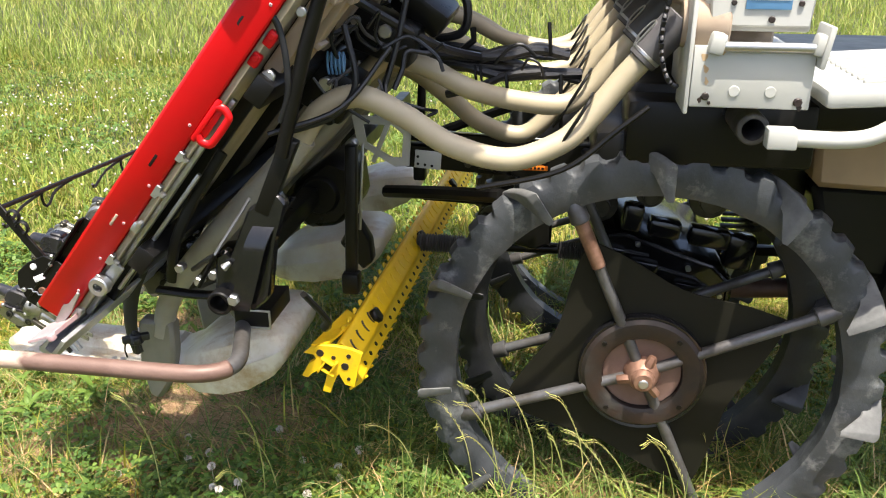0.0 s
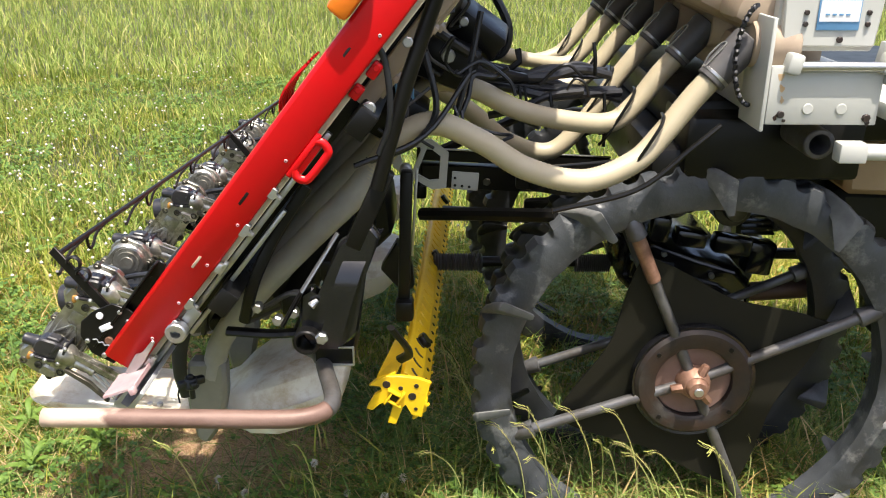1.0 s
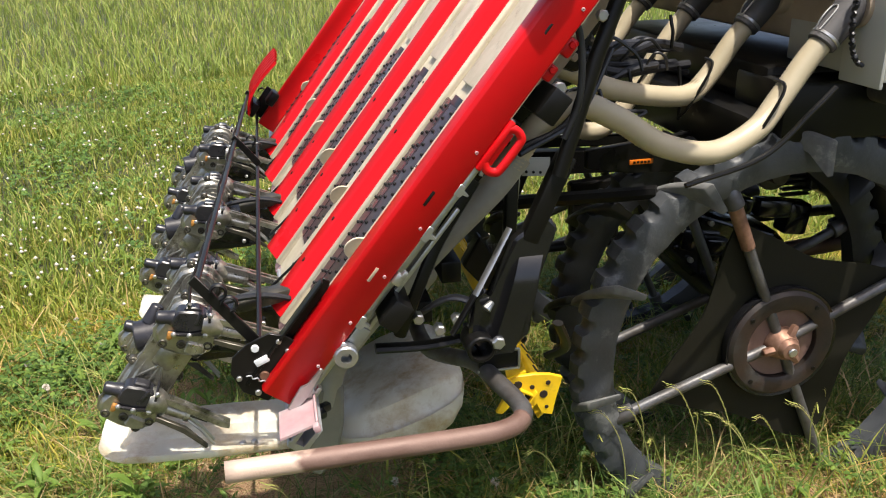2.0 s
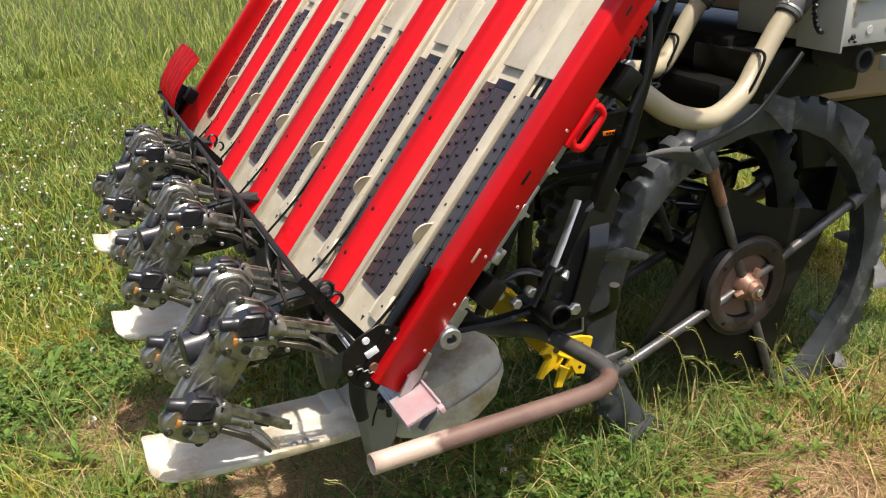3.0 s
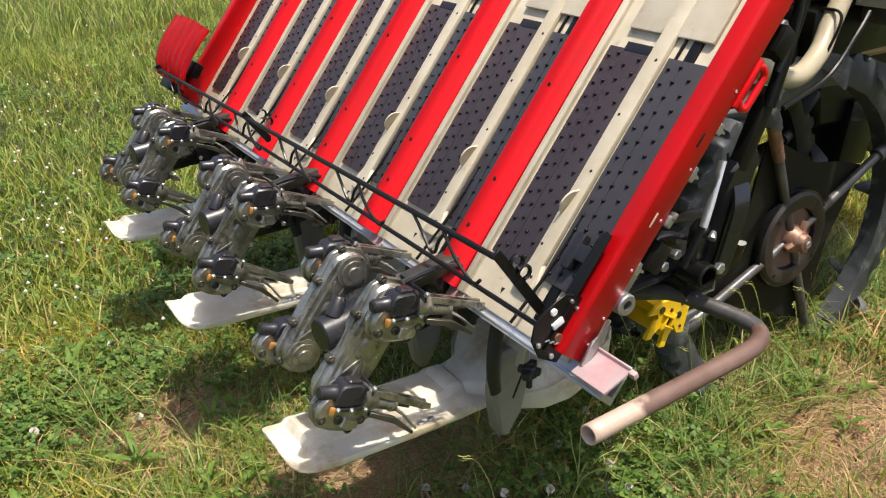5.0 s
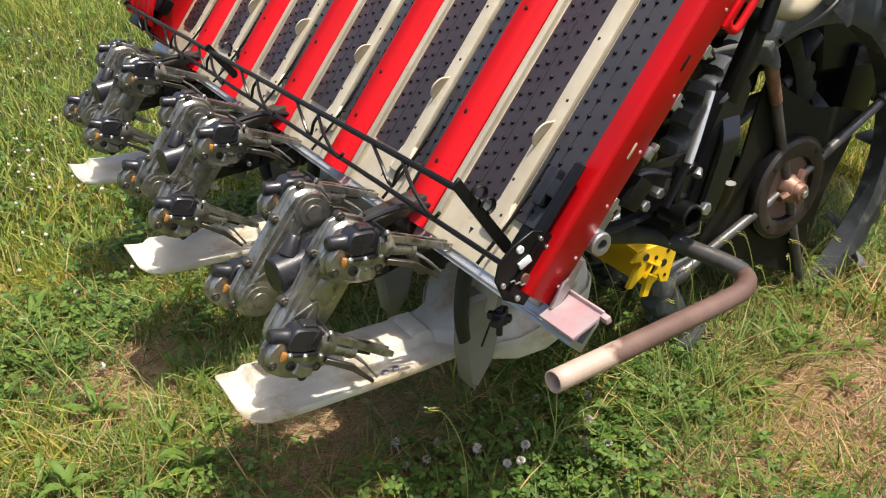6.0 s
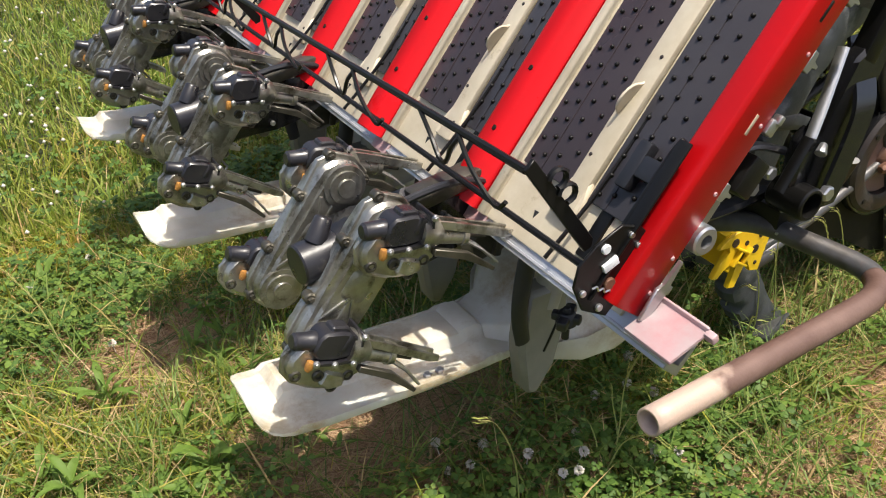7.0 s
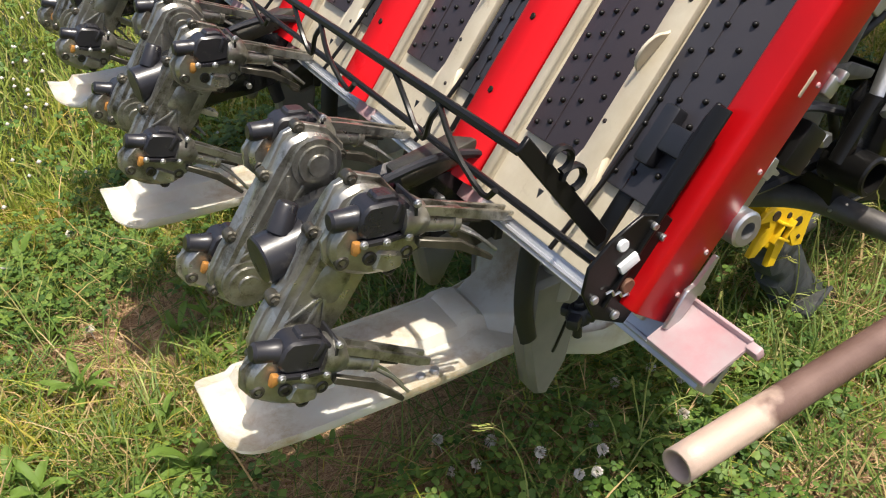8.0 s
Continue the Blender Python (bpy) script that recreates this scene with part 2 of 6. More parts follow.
def mesh_of(name, bm, material, angle=40):
    bmesh.ops.recalc_face_normals(bm, faces=bm.faces)
    me = bpy.data.meshes.new(name)
    bm.to_mesh(me)
    bm.free()
    me.materials.append(material)
    me.polygons.foreach_set("use_smooth", [True] * len(me.polygons))
    me.set_sharp_from_angle(angle=radians(angle))
    return me


def part(name, bm, material, parent, label="", m=None, angle=40):
    """Links a bmesh (or a ready mesh) as one mesh object under a thing or a part."""
    me = mesh_of(name, bm, material, angle) if isinstance(bm, bmesh.types.BMesh) else bm
    ob = new(name, me)
    ob.parent = parent
    if m is not None:
        ob.matrix_basis = m
    if label:
        ob["label"] = label
    return ob


def B():
    return bmesh.new()


# ---- ground ----
def gz(x, y):
    p = Vector((x, y, 0))
    return 0.045 * noise.noise(p * 0.8) + 0.018 * noise.noise(p * 3.1) - 0.03


def lawn_material():
    m = bpy.data.materials.new("turf_soil")
    m.use_nodes = True
    N, L = m.node_tree.nodes, m.node_tree.links
    b = N["Principled BSDF"]
    co = N.new("ShaderNodeTexCoord")
    tex = []
    for sc, det in ((0.55, 5), (5.0, 6), (60.0, 4)):
        n = N.new("ShaderNodeTexNoise")
        n.inputs["Scale"].default_value, n.inputs["Detail"].default_value = sc, det
        L.new(co.outputs["Object"], n.inputs["Vector"])
        tex.append(n)
    prev = None
    for n, lo, hi, cols in ((tex[0], 0.4, 0.62, ((0.030, 0.042, 0.012), (0.052, 0.052, 0.018))), (tex[1], 0.45, 0.7, (None, (0.075, 0.056, 0.030))), (tex[2], 0.4, 0.75, (None, (0.035, 0.05, 0.012)))):
        r = N.new("ShaderNodeMapRange")
        r.inputs["From Min"].default_value, r.inputs["From Max"].default_value = lo, hi
        L.new(n.outputs["Fac"], r.inputs["Value"])
        x = N.new("ShaderNodeMix")
        x.data_type = "RGBA"
        L.new(r.outputs[0], x.inputs["Factor"])
        if cols[0]:
            x.inputs["A"].default_value = (*cols[0], 1)
        else:
            L.new(prev, x.inputs["A"])
        x.inputs["B"].default_value = (*cols[1], 1)
        prev = x.outputs["Result"]
    L.new(prev, b.inputs["Base Color"])
    b.inputs["Roughness"].default_value = 0.9
    bp = N.new("ShaderNodeBump")
    bp.inputs["Distance"].default_value = 0.03
    L.new(tex[2].outputs["Fac"], bp.inputs["Height"])
    L.new(bp.outputs[0], b.inputs["Normal"])
    return m


def build_ground():
    bm = B()
    xs = sorted({*np.linspace(-4, 4, 60), *(-x for x in (6, 9, 14, 25, 60, 150, 400)), 6, 9, 14, 25, 60, 150, 400})
    ys = sorted({*np.linspace(-2, 6, 60), 8, 11, 16, 25, 60, 150, 400, -4, -8, -20, -60, -200, -400})
    grid = [[bm.verts.new((x, y, gz(x, y))) for y in ys] for x in xs]
    for i in range(len(xs) - 1):
        for j in range(len(ys) - 1):
            bm.faces.new((grid[i][j], grid[i + 1][j], grid[i + 1][j + 1], grid[i][j + 1]))
    tagged(new("ground", mesh_of("ground", bm, lawn_material())), "weedy green meadow soil under grass and clover", "ground", "", "structure")


build_ground()

# ---- the rice transplanter ----
machine = tagged(new("rice_transplanter"), "red and white riding rice transplanter parked on rough grass", "rice transplanter")
machine.matrix_basis = MACHINE
machine.empty_display_size = 0.1

# the seedling platform: a runs up its slope, n out of it
ALPHA = radians(51.5)
PA, PN = Vector((math.cos(ALPHA), 0, math.sin(ALPHA))), Vector((-math.sin(ALPHA), 0, math.cos(ALPHA)))
P0 = Vector((-1.12, 0, 0.62))
PLAT = Matrix(((PA.x, 0, PN.x, P0.x), (0, 1, 0, 0), (PA.z, 0, PN.z, P0.z), (0, 0, 0, 1)))  # (a, v, n) to the machine's frame
PITCH = 0.302
SEPS = [0.046 + PITCH * k for k in range(5)]
LANES = [-0.138 + PITCH * k for k in range(6)]
V_NEAR, V_FAR = -0.343, 1.585
TOP = 1.40


def build_platform():
    bm = B()
    box(bm, (TOP / 2, (V_NEAR + V_FAR) / 2, -0.007), (TOP, V_FAR - V_NEAR - 0.09, 0.012), bev=0.002)
    base = part("seedling_platform", bm, CREAM, machine, "sloping six-lane cream seedling platform with red dividers", PLAT)
    # upper cream sheet of each lane with shallow ribs
    bm = B()
    box(bm, (0.44, 0, 0.006), (0.81, 0.19, 0.008), bev=0.002)
    sheet = mesh_of("upper_sheet", bm, CREAM)
    # dark studded panels
    panels, studs = [], []
    for width, shade in ((0.098, MAT_RED_BOUNCE), (0.112, MAT_DARK)):
        bm = B()
        box(bm, (0.2175, 0, 0.004), (0.435, width, 0.008), bev=0.002)
        box(bm, (0.2175, (0.10 if width < 0.1 else 0.20) * width, 0.0078), (0.430, 0.0022, 0.003), bev=0.0005)
        panels.append(mesh_of("studded_panel", bm, shade))
        bm = B()
        for i in range(15):
            for j, y in enumerate((-0.36, -0.08, 0.18, 0.38)):
                a = 0.012 + i * 0.0285 + (0.007, 0.020, 0.011, 0.003)[j]
                if a > 0.43:
                    continue
                sweep(bm, [(a, y * width, z) for z in (0.0078, 0.0098, 0.0116, 0.0124)], lambda i, f: (0.0036, 0.0034, 0.0024, 0.0008)[i], 8)
        studs.append(mesh_of("studs", bm, BLACK))
    bm = B()
    box(bm, (0.64, 0, 0.006), (1.28, 0.034, 0.012), bev=0.003)
    prism(bm, [(0.0, -0.026), (0.03, -0.026), (0.06, -0.017), (0.06, 0.017), (0.03, 0.026), (0.0, 0.026)], 0.0, 0.011, 0.003, axes=(0, 1, 2))
    ridge = mesh_of("lane_ridge", bm, CREAM)
    bm = B()
    cyl(bm, (0, 0, 0.0105), (0, 0, 0.0135), 0.0034, 0.0026, 8)
    screw = mesh_of("screw", bm, RUST_HUB)
    bm = B()
    prism(bm, [(-0.026, 0.0)] + [(0.023 * math.cos(math.pi * (1 - k / 10)), 0.004 + 0.021 * math.sin(math.pi * k / 10)) for k in range(11)] + [(0.030, 0.0)], -0.0018, 0.0018, 0.0008)
    fin = mesh_of("guide_fin", bm, CREAM)
    bm = B()
    pts = smooth_pts([(-0.055, 0, 0.030), (0.0, 0, 0.020), (0.06, 0, 0.012), (0.16, 0, 0.006), (0.30, 0, 0.004), (1.30, 0, 0.004)], 6)
    sweep(bm, pts, 0.0030, 8)
    rod = mesh_of("seedling_rod", bm, BLACK)
    bm = B()
    box(bm, (0.0, 0, 0.007), (0.018, 0.060, 0.004), bev=0.0015)
    stop = mesh_of("panel_stop", bm, BLACK_PL)
    for v in LANES:
        part("upper_sheet", sheet, None, base, "", Matrix.Translation((0.535, v, -0.001)))
        for k, y, shade in ((0, 0.068, "red-tinged slate"), (1, -0.080, "slate")):
            panel = part("studded_panel", panels[k], None, base, f"dark {shade} studded plastic panel", Matrix.Translation((0.096, v + y, -0.001)))
            tagged(part("studs", studs[k], None, panel), "rows of small black rubber studs", "", "", "stuff")
        part("lane_ridge", ridge, None, base, "", Matrix.Translation((0.06, v, -0.001)))
        part("guide_fin", fin, None, base, "cream rounded guide fin", Matrix.Translation((0.236, v + 0.004, 0.010)) @ Matrix.Rotation(radians(-12), 4, "Z") @ Matrix.Rotation(radians(16), 4, "X"))
        for a, d in ((0.09, -0.008), (0.15, 0.010), (0.30, -0.004), (0.41, 0.006), (0.52, -0.005)):
            part("screw", screw, None, base, "", Matrix.Translation((a, v + d, -0.001)))
        part("seedling_rod", rod, None, base, "thin black steel rod", Matrix.Translation((0.06, v - 0.036, -0.001)))
        part("panel_stop", stop, None, base, "", Matrix.Translation((0.535, v + 0.05, -0.001)))
    # red dividers: raised on one side, sloping to a narrow gap and a cream lip on the other
    bm = B()
    prism(bm, [(0.018, 0.0), (0.018, 0.033), (0.012, 0.036), (-0.010, 0.026), (-0.028, 0.010), (-0.034, 0.008), (-0.034, 0.0)], 0.0, TOP - 0.03, 0.0015, axes=(1, 2, 0))
    divider = mesh_of("divider", bm, RED)
    # dark strip in the gap: the shaded flank put into colour
    bm = B()
    prism(bm, [(-0.0345, 0.0), (-0.0345, 0.0045), (-0.0400, 0.0045), (-0.0400, 0.0)], 0.03, TOP - 0.04, 0.0, axes=(1, 2, 0))
    groove = mesh_of("groove", bm, WEB)
    bm = B()
    prism(bm, [(-0.0402, 0.0), (-0.0402, 0.010), (-0.0420, 0.012), (-0.0520, 0.012), (-0.0550, 0.009), (-0.0555, 0.0)], 0.0, TOP - 0.04, 0.001, axes=(1, 2, 0))
    lip = mesh_of("lane_lip", bm, CREAM)
    bm = B()
    cyl(bm, (0, 0, 0.0180), (0, 0, 0.0200), 0.0048, 0.0042, 10)
    dhole = mesh_of("rivet_hole", bm, WEB)
    for v in SEPS:
        div = part("divider", divider, None, base, "glossy red lane divider", Matrix.Translation((0.0, v, -0.001)))
        part("groove", groove, None, base, "dark strip for the shade along the red divider", Matrix.Translation((0.0, v, -0.001)))
        part("lane_lip", lip, None, base, "", Matrix.Translation((0.0, v, -0.001)))
        for a in (0.115, 0.215, 0.420):
            part("rivet_hole", dhole, None, div, "", Matrix.Translation((a, 0.000, 0.0115)))
    for name, s, v in (("side_rail", 1, V_NEAR), ("side_rail", -1, V_FAR)):
        bm = B()
        prism(bm, [(v + s * 0.026, -0.004), (v + s * 0.021, -0.001), (v + s * 0.0165, 0.054), (v + s * 0.021, 0.060), (v + s * 0.050, 0.062), (v + s * 0.054, 0.058), (v + s * 0.056, 0.000), (v + s * 0.051, 0.000), (v + s * 0.049, 0.055), (v + s * 0.0235, 0.053), (v + s * 0.028, 0.000)], 0.012, TOP, 0.0012, axes=(1, 2, 0))
        rail = part(name, bm, RED, base, "glossy red side rail")
        for a in (0.043, 0.091, 0.178, 0.268, 0.36, 0.5, 0.75):
            bm = B()
            cyl(bm, (a, v + s * 0.022, 0.0095), (a, v + s * 0.0185, 0.0092), 0.0034, 0.0028, 10, hole=0.0012)
            part("rivet", bm, PINK, rail)
        for a in (0.262, 0.405):
            bm = B()
            box(bm, (a, v + s * 0.0190, 0.0270), (0.026, 0.0030, 0.0050), (5 * s, 0, 0), bev=0.001)
            part("slot", bm, BEIGE if a < 0.3 else BLACK, rail, "narrow slot in the red rail")
    # red hand loop under the near rail
    bm = B()
    loop = [Vector((0.524 + x * 0.82, -0.320, -0.020 + z * 0.85)) for x, z in ((-0.036, 0.012), (-0.044, 0.0), (-0.040, -0.014), (-0.028, -0.020), (0.028, -0.020), (0.040, -0.014), (0.044, 0.0), (0.038, 0.012))]
    sweep(bm, smooth_pts(loop, 4), 0.0058, 10, flat=1.2)
    box(bm, (0.524, -0.319, -0.008), (0.088, 0.012, 0.010), bev=0.004)
    box(bm, (0.524, -0.317, -0.014), (0.056, 0.004, 0.018), bev=0.001)
    part("hand_loop", bm, RED, base, "red plastic hand loop")
    return base


platform = build_platform()


def build_slide_rail():
    bm = B()
    prism(bm, [(-0.022, -0.036), (0.03, -0.036), (0.03, -0.028), (-0.010, -0.028), (-0.010, -0.012), (0.03, -0.012), (0.03, -0.008), (-0.02, -0.004)], -0.385, 1.66, 0.001, axes=(0, 2, 1))
    for n in (-0.004, -0.010):
        cyl(bm, (-0.012, -0.385, n), (-0.012, 1.66, n), 0.003, None, 6)
    rail = part("slide_rail", bm, RAIL, machine, "grey aluminium slide rail under the platform", PLAT)
    bm = B()
    prism(bm, [(-0.010, 0.014), (-0.006, 0.018), (0.042, -0.014), (0.046, -0.010), (0.049, -0.012), (0.043, -0.019), (-0.006, 0.013)], -0.400, -0.326, 0.0006)
    box(bm, (0.040, -0.405, -0.016), (0.010, 0.014, 0.012), (0, 30, 0), bev=0.002)
    part("end_plate", bm, PINK, rail, "pinkish grey end plate")
    for v in SEPS:
        bm = B()
        box(bm, (-0.006, v - 0.03, -0.004), (0.030, 0.050, 0.006), bev=0.002)
        part("slide_pad", bm, PINK, rail, "pink slide pad")


build_slide_rail()


# ---- wheels ----
def build_wheel(name, v, r_out, label, near=True, a0=95.0, spokes=(114, 25, -66, 200), rubber=None):
    seg = 44 * 10
    bm = B()
    half, r_in = 0.032, r_out - 0.085
    prof = [(r_in, -half * 0.75), (r_in + 0.02, -half), (r_out - 0.024, -half), (r_out - 0.008, -half * 0.85), (r_out, -half * 0.3), (r_out, half * 0.3), (r_out - 0.008, half * 0.85), (r_out - 0.024, half), (r_in + 0.02, half), (r_in, half * 0.75)]
    rings = []
    for j, (r, dv) in enumerate(prof):
        ring = []
        for k in range(seg):
            t = 2 * math.pi * k / seg
            bump = 0.0
            if 2 <= j <= 7:
                s = min(1.0, max(0.0, 0.62 + 0.95 * math.cos(44 * t)))
                s = s * s * (3 - 2 * s)
                bump = (0.015 if 3 <= j <= 6 else 0.0) * (s - 0.5)
            rr = r + bump + 0.0025 * noise.noise(Vector((math.cos(t) * 9, math.sin(t) * 9, j)))
            ring.append(bm.verts.new((rr * math.cos(t), dv + 0.002 * noise.noise(Vector((math.cos(t) * 14, j * 2.0, math.sin(t) * 14))), rr * math.sin(t))))
        rings.append(ring)
    n = len(rings)
    for j in range(n):
        a, b = rings[j], rings[(j + 1) % n]
        for k in range(seg):
            bm.faces.new((a[k], a[(k + 1) % seg], b[(k + 1) % seg], b[k]))
    wheel = part(name, bm, rubber or RUBBER, machine, label, Matrix.Translation((0, v, 0.40)))
    # paddle lugs, skewed across the tread
    bm = B()
    rows = []
    for f, z in ((-1.0, -0.078), (-0.55, -0.040), (0.0, 0.0), (0.55, 0.040), (1.0, 0.078)):
        y, top = 0.050 * f, r_out + 0.012 - 0.016 * f * f
        deep = 0.030 + 0.052 * f * f
        rows.append([bm.verts.new(p) for p in ((top - deep, z, y - 0.010), (top - 0.006, z, y - 0.016), (top, z, y - 0.006), (top - 0.002, z, y + 0.008), (top - deep, z, y + 0.006))])
    for P, Q in zip(rows, rows[1:]):
        for i in range(5):
            bm.faces.new((P[i], Q[i], Q[(i + 1) % 5], P[(i + 1) % 5]))
    bm.faces.new(rows[0]), bm.faces.new(rows[-1][::-1])
    bmesh.ops.bevel(bm, geom=list(bm.edges), offset=0.003, segments=1, affect="EDGES", profile=0.5)
    lug = mesh_of("lug", bm, rubber or RUBBER_WORN)
    for k in range(11):
        part("lug", lug, None, wheel, "" if rubber else "worn grey rubber paddle lug", Matrix.Rotation(radians(-(a0 - 360 / 11 * k)), 4, "Y"))
    bm = B()
    cyl(bm, (0.03, 0, 0), (r_out - 0.07, 0, 0), 0.0128, None, 12)
    cyl(bm, (r_out - 0.12, 0, 0), (r_out - 0.07, 0, 0), 0.022, 0.018, 12)
    spoke = mesh_of("spoke", bm, PIPE_GREY)
    for a in spokes:
        part("spoke", spoke, None, wheel, "dull grey pipe spoke with rust", Matrix.Translation((0, -0.012 if near else 0, 0)) @ Matrix.Rotation(radians(-a), 4, "Y"))
    return wheel


wheel = build_wheel("rear_wheel", 0.07, 0.500, "large rear wheel with black rubber paddle tread and dark web plate")


def dress_wheel():
    # four-pointed web plate with hollow flanks
    bm = B()
    poly = []
    tips = [114, 25, -66, 200 - 360]
    tips = sorted(a % 360 for a in tips)
    for i, a in enumerate(tips):
        b = tips[(i + 1) % 4] + (360 if i == 3 else 0)
        for k in range(10):
            f = k / 10
            t = radians(a + (b - a) * f)
            r = 0.332 - 0.122 * math.sin(math.pi * f) ** 0.85
            poly.append((r * math.cos(t), r * math.sin(t)))
    prism(bm, poly, 0.004, 0.010, 0.0015)
    part("web_plate", bm, WEB, wheel, "olive black four-pointed steel web plate")
    bm = B()
    lathe(bm, [(0.088, -0.022), (0.100, -0.028), (0.125, -0.026), (0.137, -0.014), (0.137, 0.002), (0.088, 0.002)])
    ring = part("hub_ring", bm, RUST_HUB, wheel, "rusty pressed hub ring")
    for a in (50, 140, 230, 320):
        bm = B()
        t = radians(a)
        cyl(bm, (0.113 * math.cos(t), -0.0290, 0.113 * math.sin(t)), (0.113 * math.cos(t), -0.026, 0.113 * math.sin(t)), 0.006, None, 8)
        part("bolt_hole", bm, BLACK, ring)
    bm = B()
    lathe(bm, [(0.133, -0.018), (0.139, -0.020), (0.142, -0.012), (0.141, 0.002), (0.134, 0.002)])
    part("hub_rim", bm, GLOSS, wheel, "glossy black hub rim")
    bm = B()
    lathe(bm, [(0.0, -0.012), (0.085, -0.010), (0.092, 0.0), (0.0, 0.0)], seg=36)
    part("hub_dish", bm, RUST, wheel, "rusty brown hub dish")
    bm = B()
    cyl(bm, (0.27, 0, 0), (0.395, 0, 0), 0.0155, 0.0165, 12)
    part("rust_sleeve", bm, COPPER, wheel, "rust-brown outer end of the spoke", Matrix.Translation((0, -0.012, 0)) @ Matrix.Rotation(radians(-114), 4, "Y"))
    bm = B()
    cyl(bm, (0, -0.046, 0), (0, -0.008, 0), 0.030, 0.042, 16)
    cyl(bm, (0, -0.060, 0), (0, -0.042, 0), 0.023, 0.027, 10)
    for a in (70, 190, 310):
        t = radians(a)
        d = Vector((math.cos(t), 0, math.sin(t)))
        cyl(bm, d * 0.02 + Vector((0, -0.034, 0)), d * 0.056 + Vector((0, -0.034, 0)), 0.011, 0.010, 6)
    hub = part("hub", bm, COPPER, wheel, "coppery rusted hub nut")
    bm = B()
    cyl(bm, (0, -0.068, 0), (0, -0.058, 0), 0.011, 0.009, 10)
    part("axle_end", bm, STEEL, hub)
    bm = B()
    cyl(bm, (0, 0.0, 0), (0, 1.2, 0), 0.032, None, 16)
    part("axle", bm, BLACK, wheel)


dress_wheel()
for v in (0.34, 0.98):
    build_wheel("auxiliary_wheel", v, 0.460, "narrower black rubber auxiliary wheel beside the rear wheel", False, 80, rubber=RUBBER_SHADED)
build_wheel("rear_wheel", 1.22, 0.500, "large rear wheel with black rubber paddle tread", False, 70)


# ---- floats and bumper pipe ----
def build_float(v, label, wide, nose=-0.775):
    """A planing board: narrow tail with a raised spine, and a broad upturned nose."""
    bm = B()
    k = (nose + 0.98) / 0.205
    stations = [(-1.498, 0.056, 0.372, 0.006), (-1.494, 0.068, 0.366, 0.008), (-1.482, 0.078, 0.356, 0.013), (-1.468, 0.082, 0.349, 0.016), (-1.452, 0.084, 0.344, 0.020), (-1.44, 0.085, 0.342, 0.036), (-1.40, 0.086, 0.338, 0.034), (-1.25, 0.088, 0.331, 0.036), (-1.135, 0.086, 0.327, 0.034), (-1.125, 0.086, 0.327, 0.042), (-1.10, 0.085, 0.327, 0.042), (-1.09, 0.084, 0.326, 0.034),
                (-1.05, 0.084, 0.325, 0.050), (-1.02, wide * 0.78, 0.323, 0.075), (-0.98, wide * 0.95, 0.322, 0.10), (-0.98 + 0.06 * k, wide, 0.324, 0.125), (-0.98 + 0.12 * k, wide * 0.98, 0.340, 0.130), (-0.98 + 0.17 * k, wide * 0.90, 0.370, 0.105), (-0.98 + 0.195 * k, wide * 0.78, 0.400, 0.068), (nose, wide * 0.6, 0.425, 0.030)]
    rings = []
    for u, hw, w, h in stations:
        # the spine lies off centre on the tail, with a wide flange on one side
        near, far = (0.16, 0.70) if u < -1.05 else (0.80, 0.80)
        w += 0.018
        sec = [(-hw, w + h * 0.30), (-hw * 0.95, w + h * 0.06), (-hw * 0.80, w), (hw * 0.80, w), (hw * 0.95, w + h * 0.06), (hw, w + h * 0.34), (hw * 0.985, w + h * 0.56), (hw * 0.95, w + h * 0.56), (hw * (far + 0.20), w + h * 0.42), (hw * (far + 0.10), w + h * 0.46), (hw * (far + 0.02), w + h * 0.92), (hw * (far - 0.06), w + h),
               (-hw * (near - 0.06), w + h), (-hw * (near + 0.03), w + h * 0.92), (-hw * (near + 0.13), w + h * 0.46), (-hw * (near + 0.19), w + h * 0.40), (-hw * 0.955, w + h * 0.46), (-hw * 0.985, w + h * 0.56)]
        rings.append([bm.verts.new((u, v + y, z)) for y, z in sec])
    m = len(rings[0])
    for a, b in zip(rings, rings[1:]):
        for i in range(m):
            bm.faces.new((a[i], a[(i + 1) % m], b[(i + 1) % m], b[i]))
    bm.faces.new(rings[0]), bm.faces.new(rings[-1][::-1])
    fl = part("float_board", bm, FLOAT, machine, label, angle=38)
    for y in (-0.070, -0.048):
        bm = B()
        cyl(bm, (-1.155 + y, v - 0.068, 0.356), (-1.155 + y, v - 0.068, 0.370), 0.0070, None, 6)
        cyl(bm, (-1.155 + y, v - 0.068, 0.354), (-1.155 + y, v - 0.068, 0.361), 0.0105, None, 12)
        part("bolt", bm, STEEL, fl)
    return fl


build_float(0.062, "stained white plastic float board with broad upturned nose", 0.165)
build_float(0.675, "stained white plastic float board", 0.15, -0.70)
build_float(1.285, "stained white plastic float board", 0.15, -0.70)

path = smooth_pts([(-1.216, -0.452, 0.618), (-1.05, -0.442, 0.612), (-0.86, -0.428, 0.603), (-0.80, -0.418, 0.600), (-0.765, -0.395, 0.599), (-0.755, -0.36, 0.601), (-0.775, -0.29, 0.608), (-0.80, -0.22, 0.612), (-0.86, -0.10, 0.585), (-0.86, 0.10, 0.58)], 7)
bm = B()
sweep(bm, path[:30], 0.0158, 18, caps=False)
pipe = part("guard_pipe", bm, RUST, machine, "bent steel guard pipe with worn rusty paint and a pale open end")
pipe.modifiers.new("wall", "SOLIDIFY").thickness = 0.003
bm = B()
sweep(bm, path[29:], 0.0154, 16, caps=False)
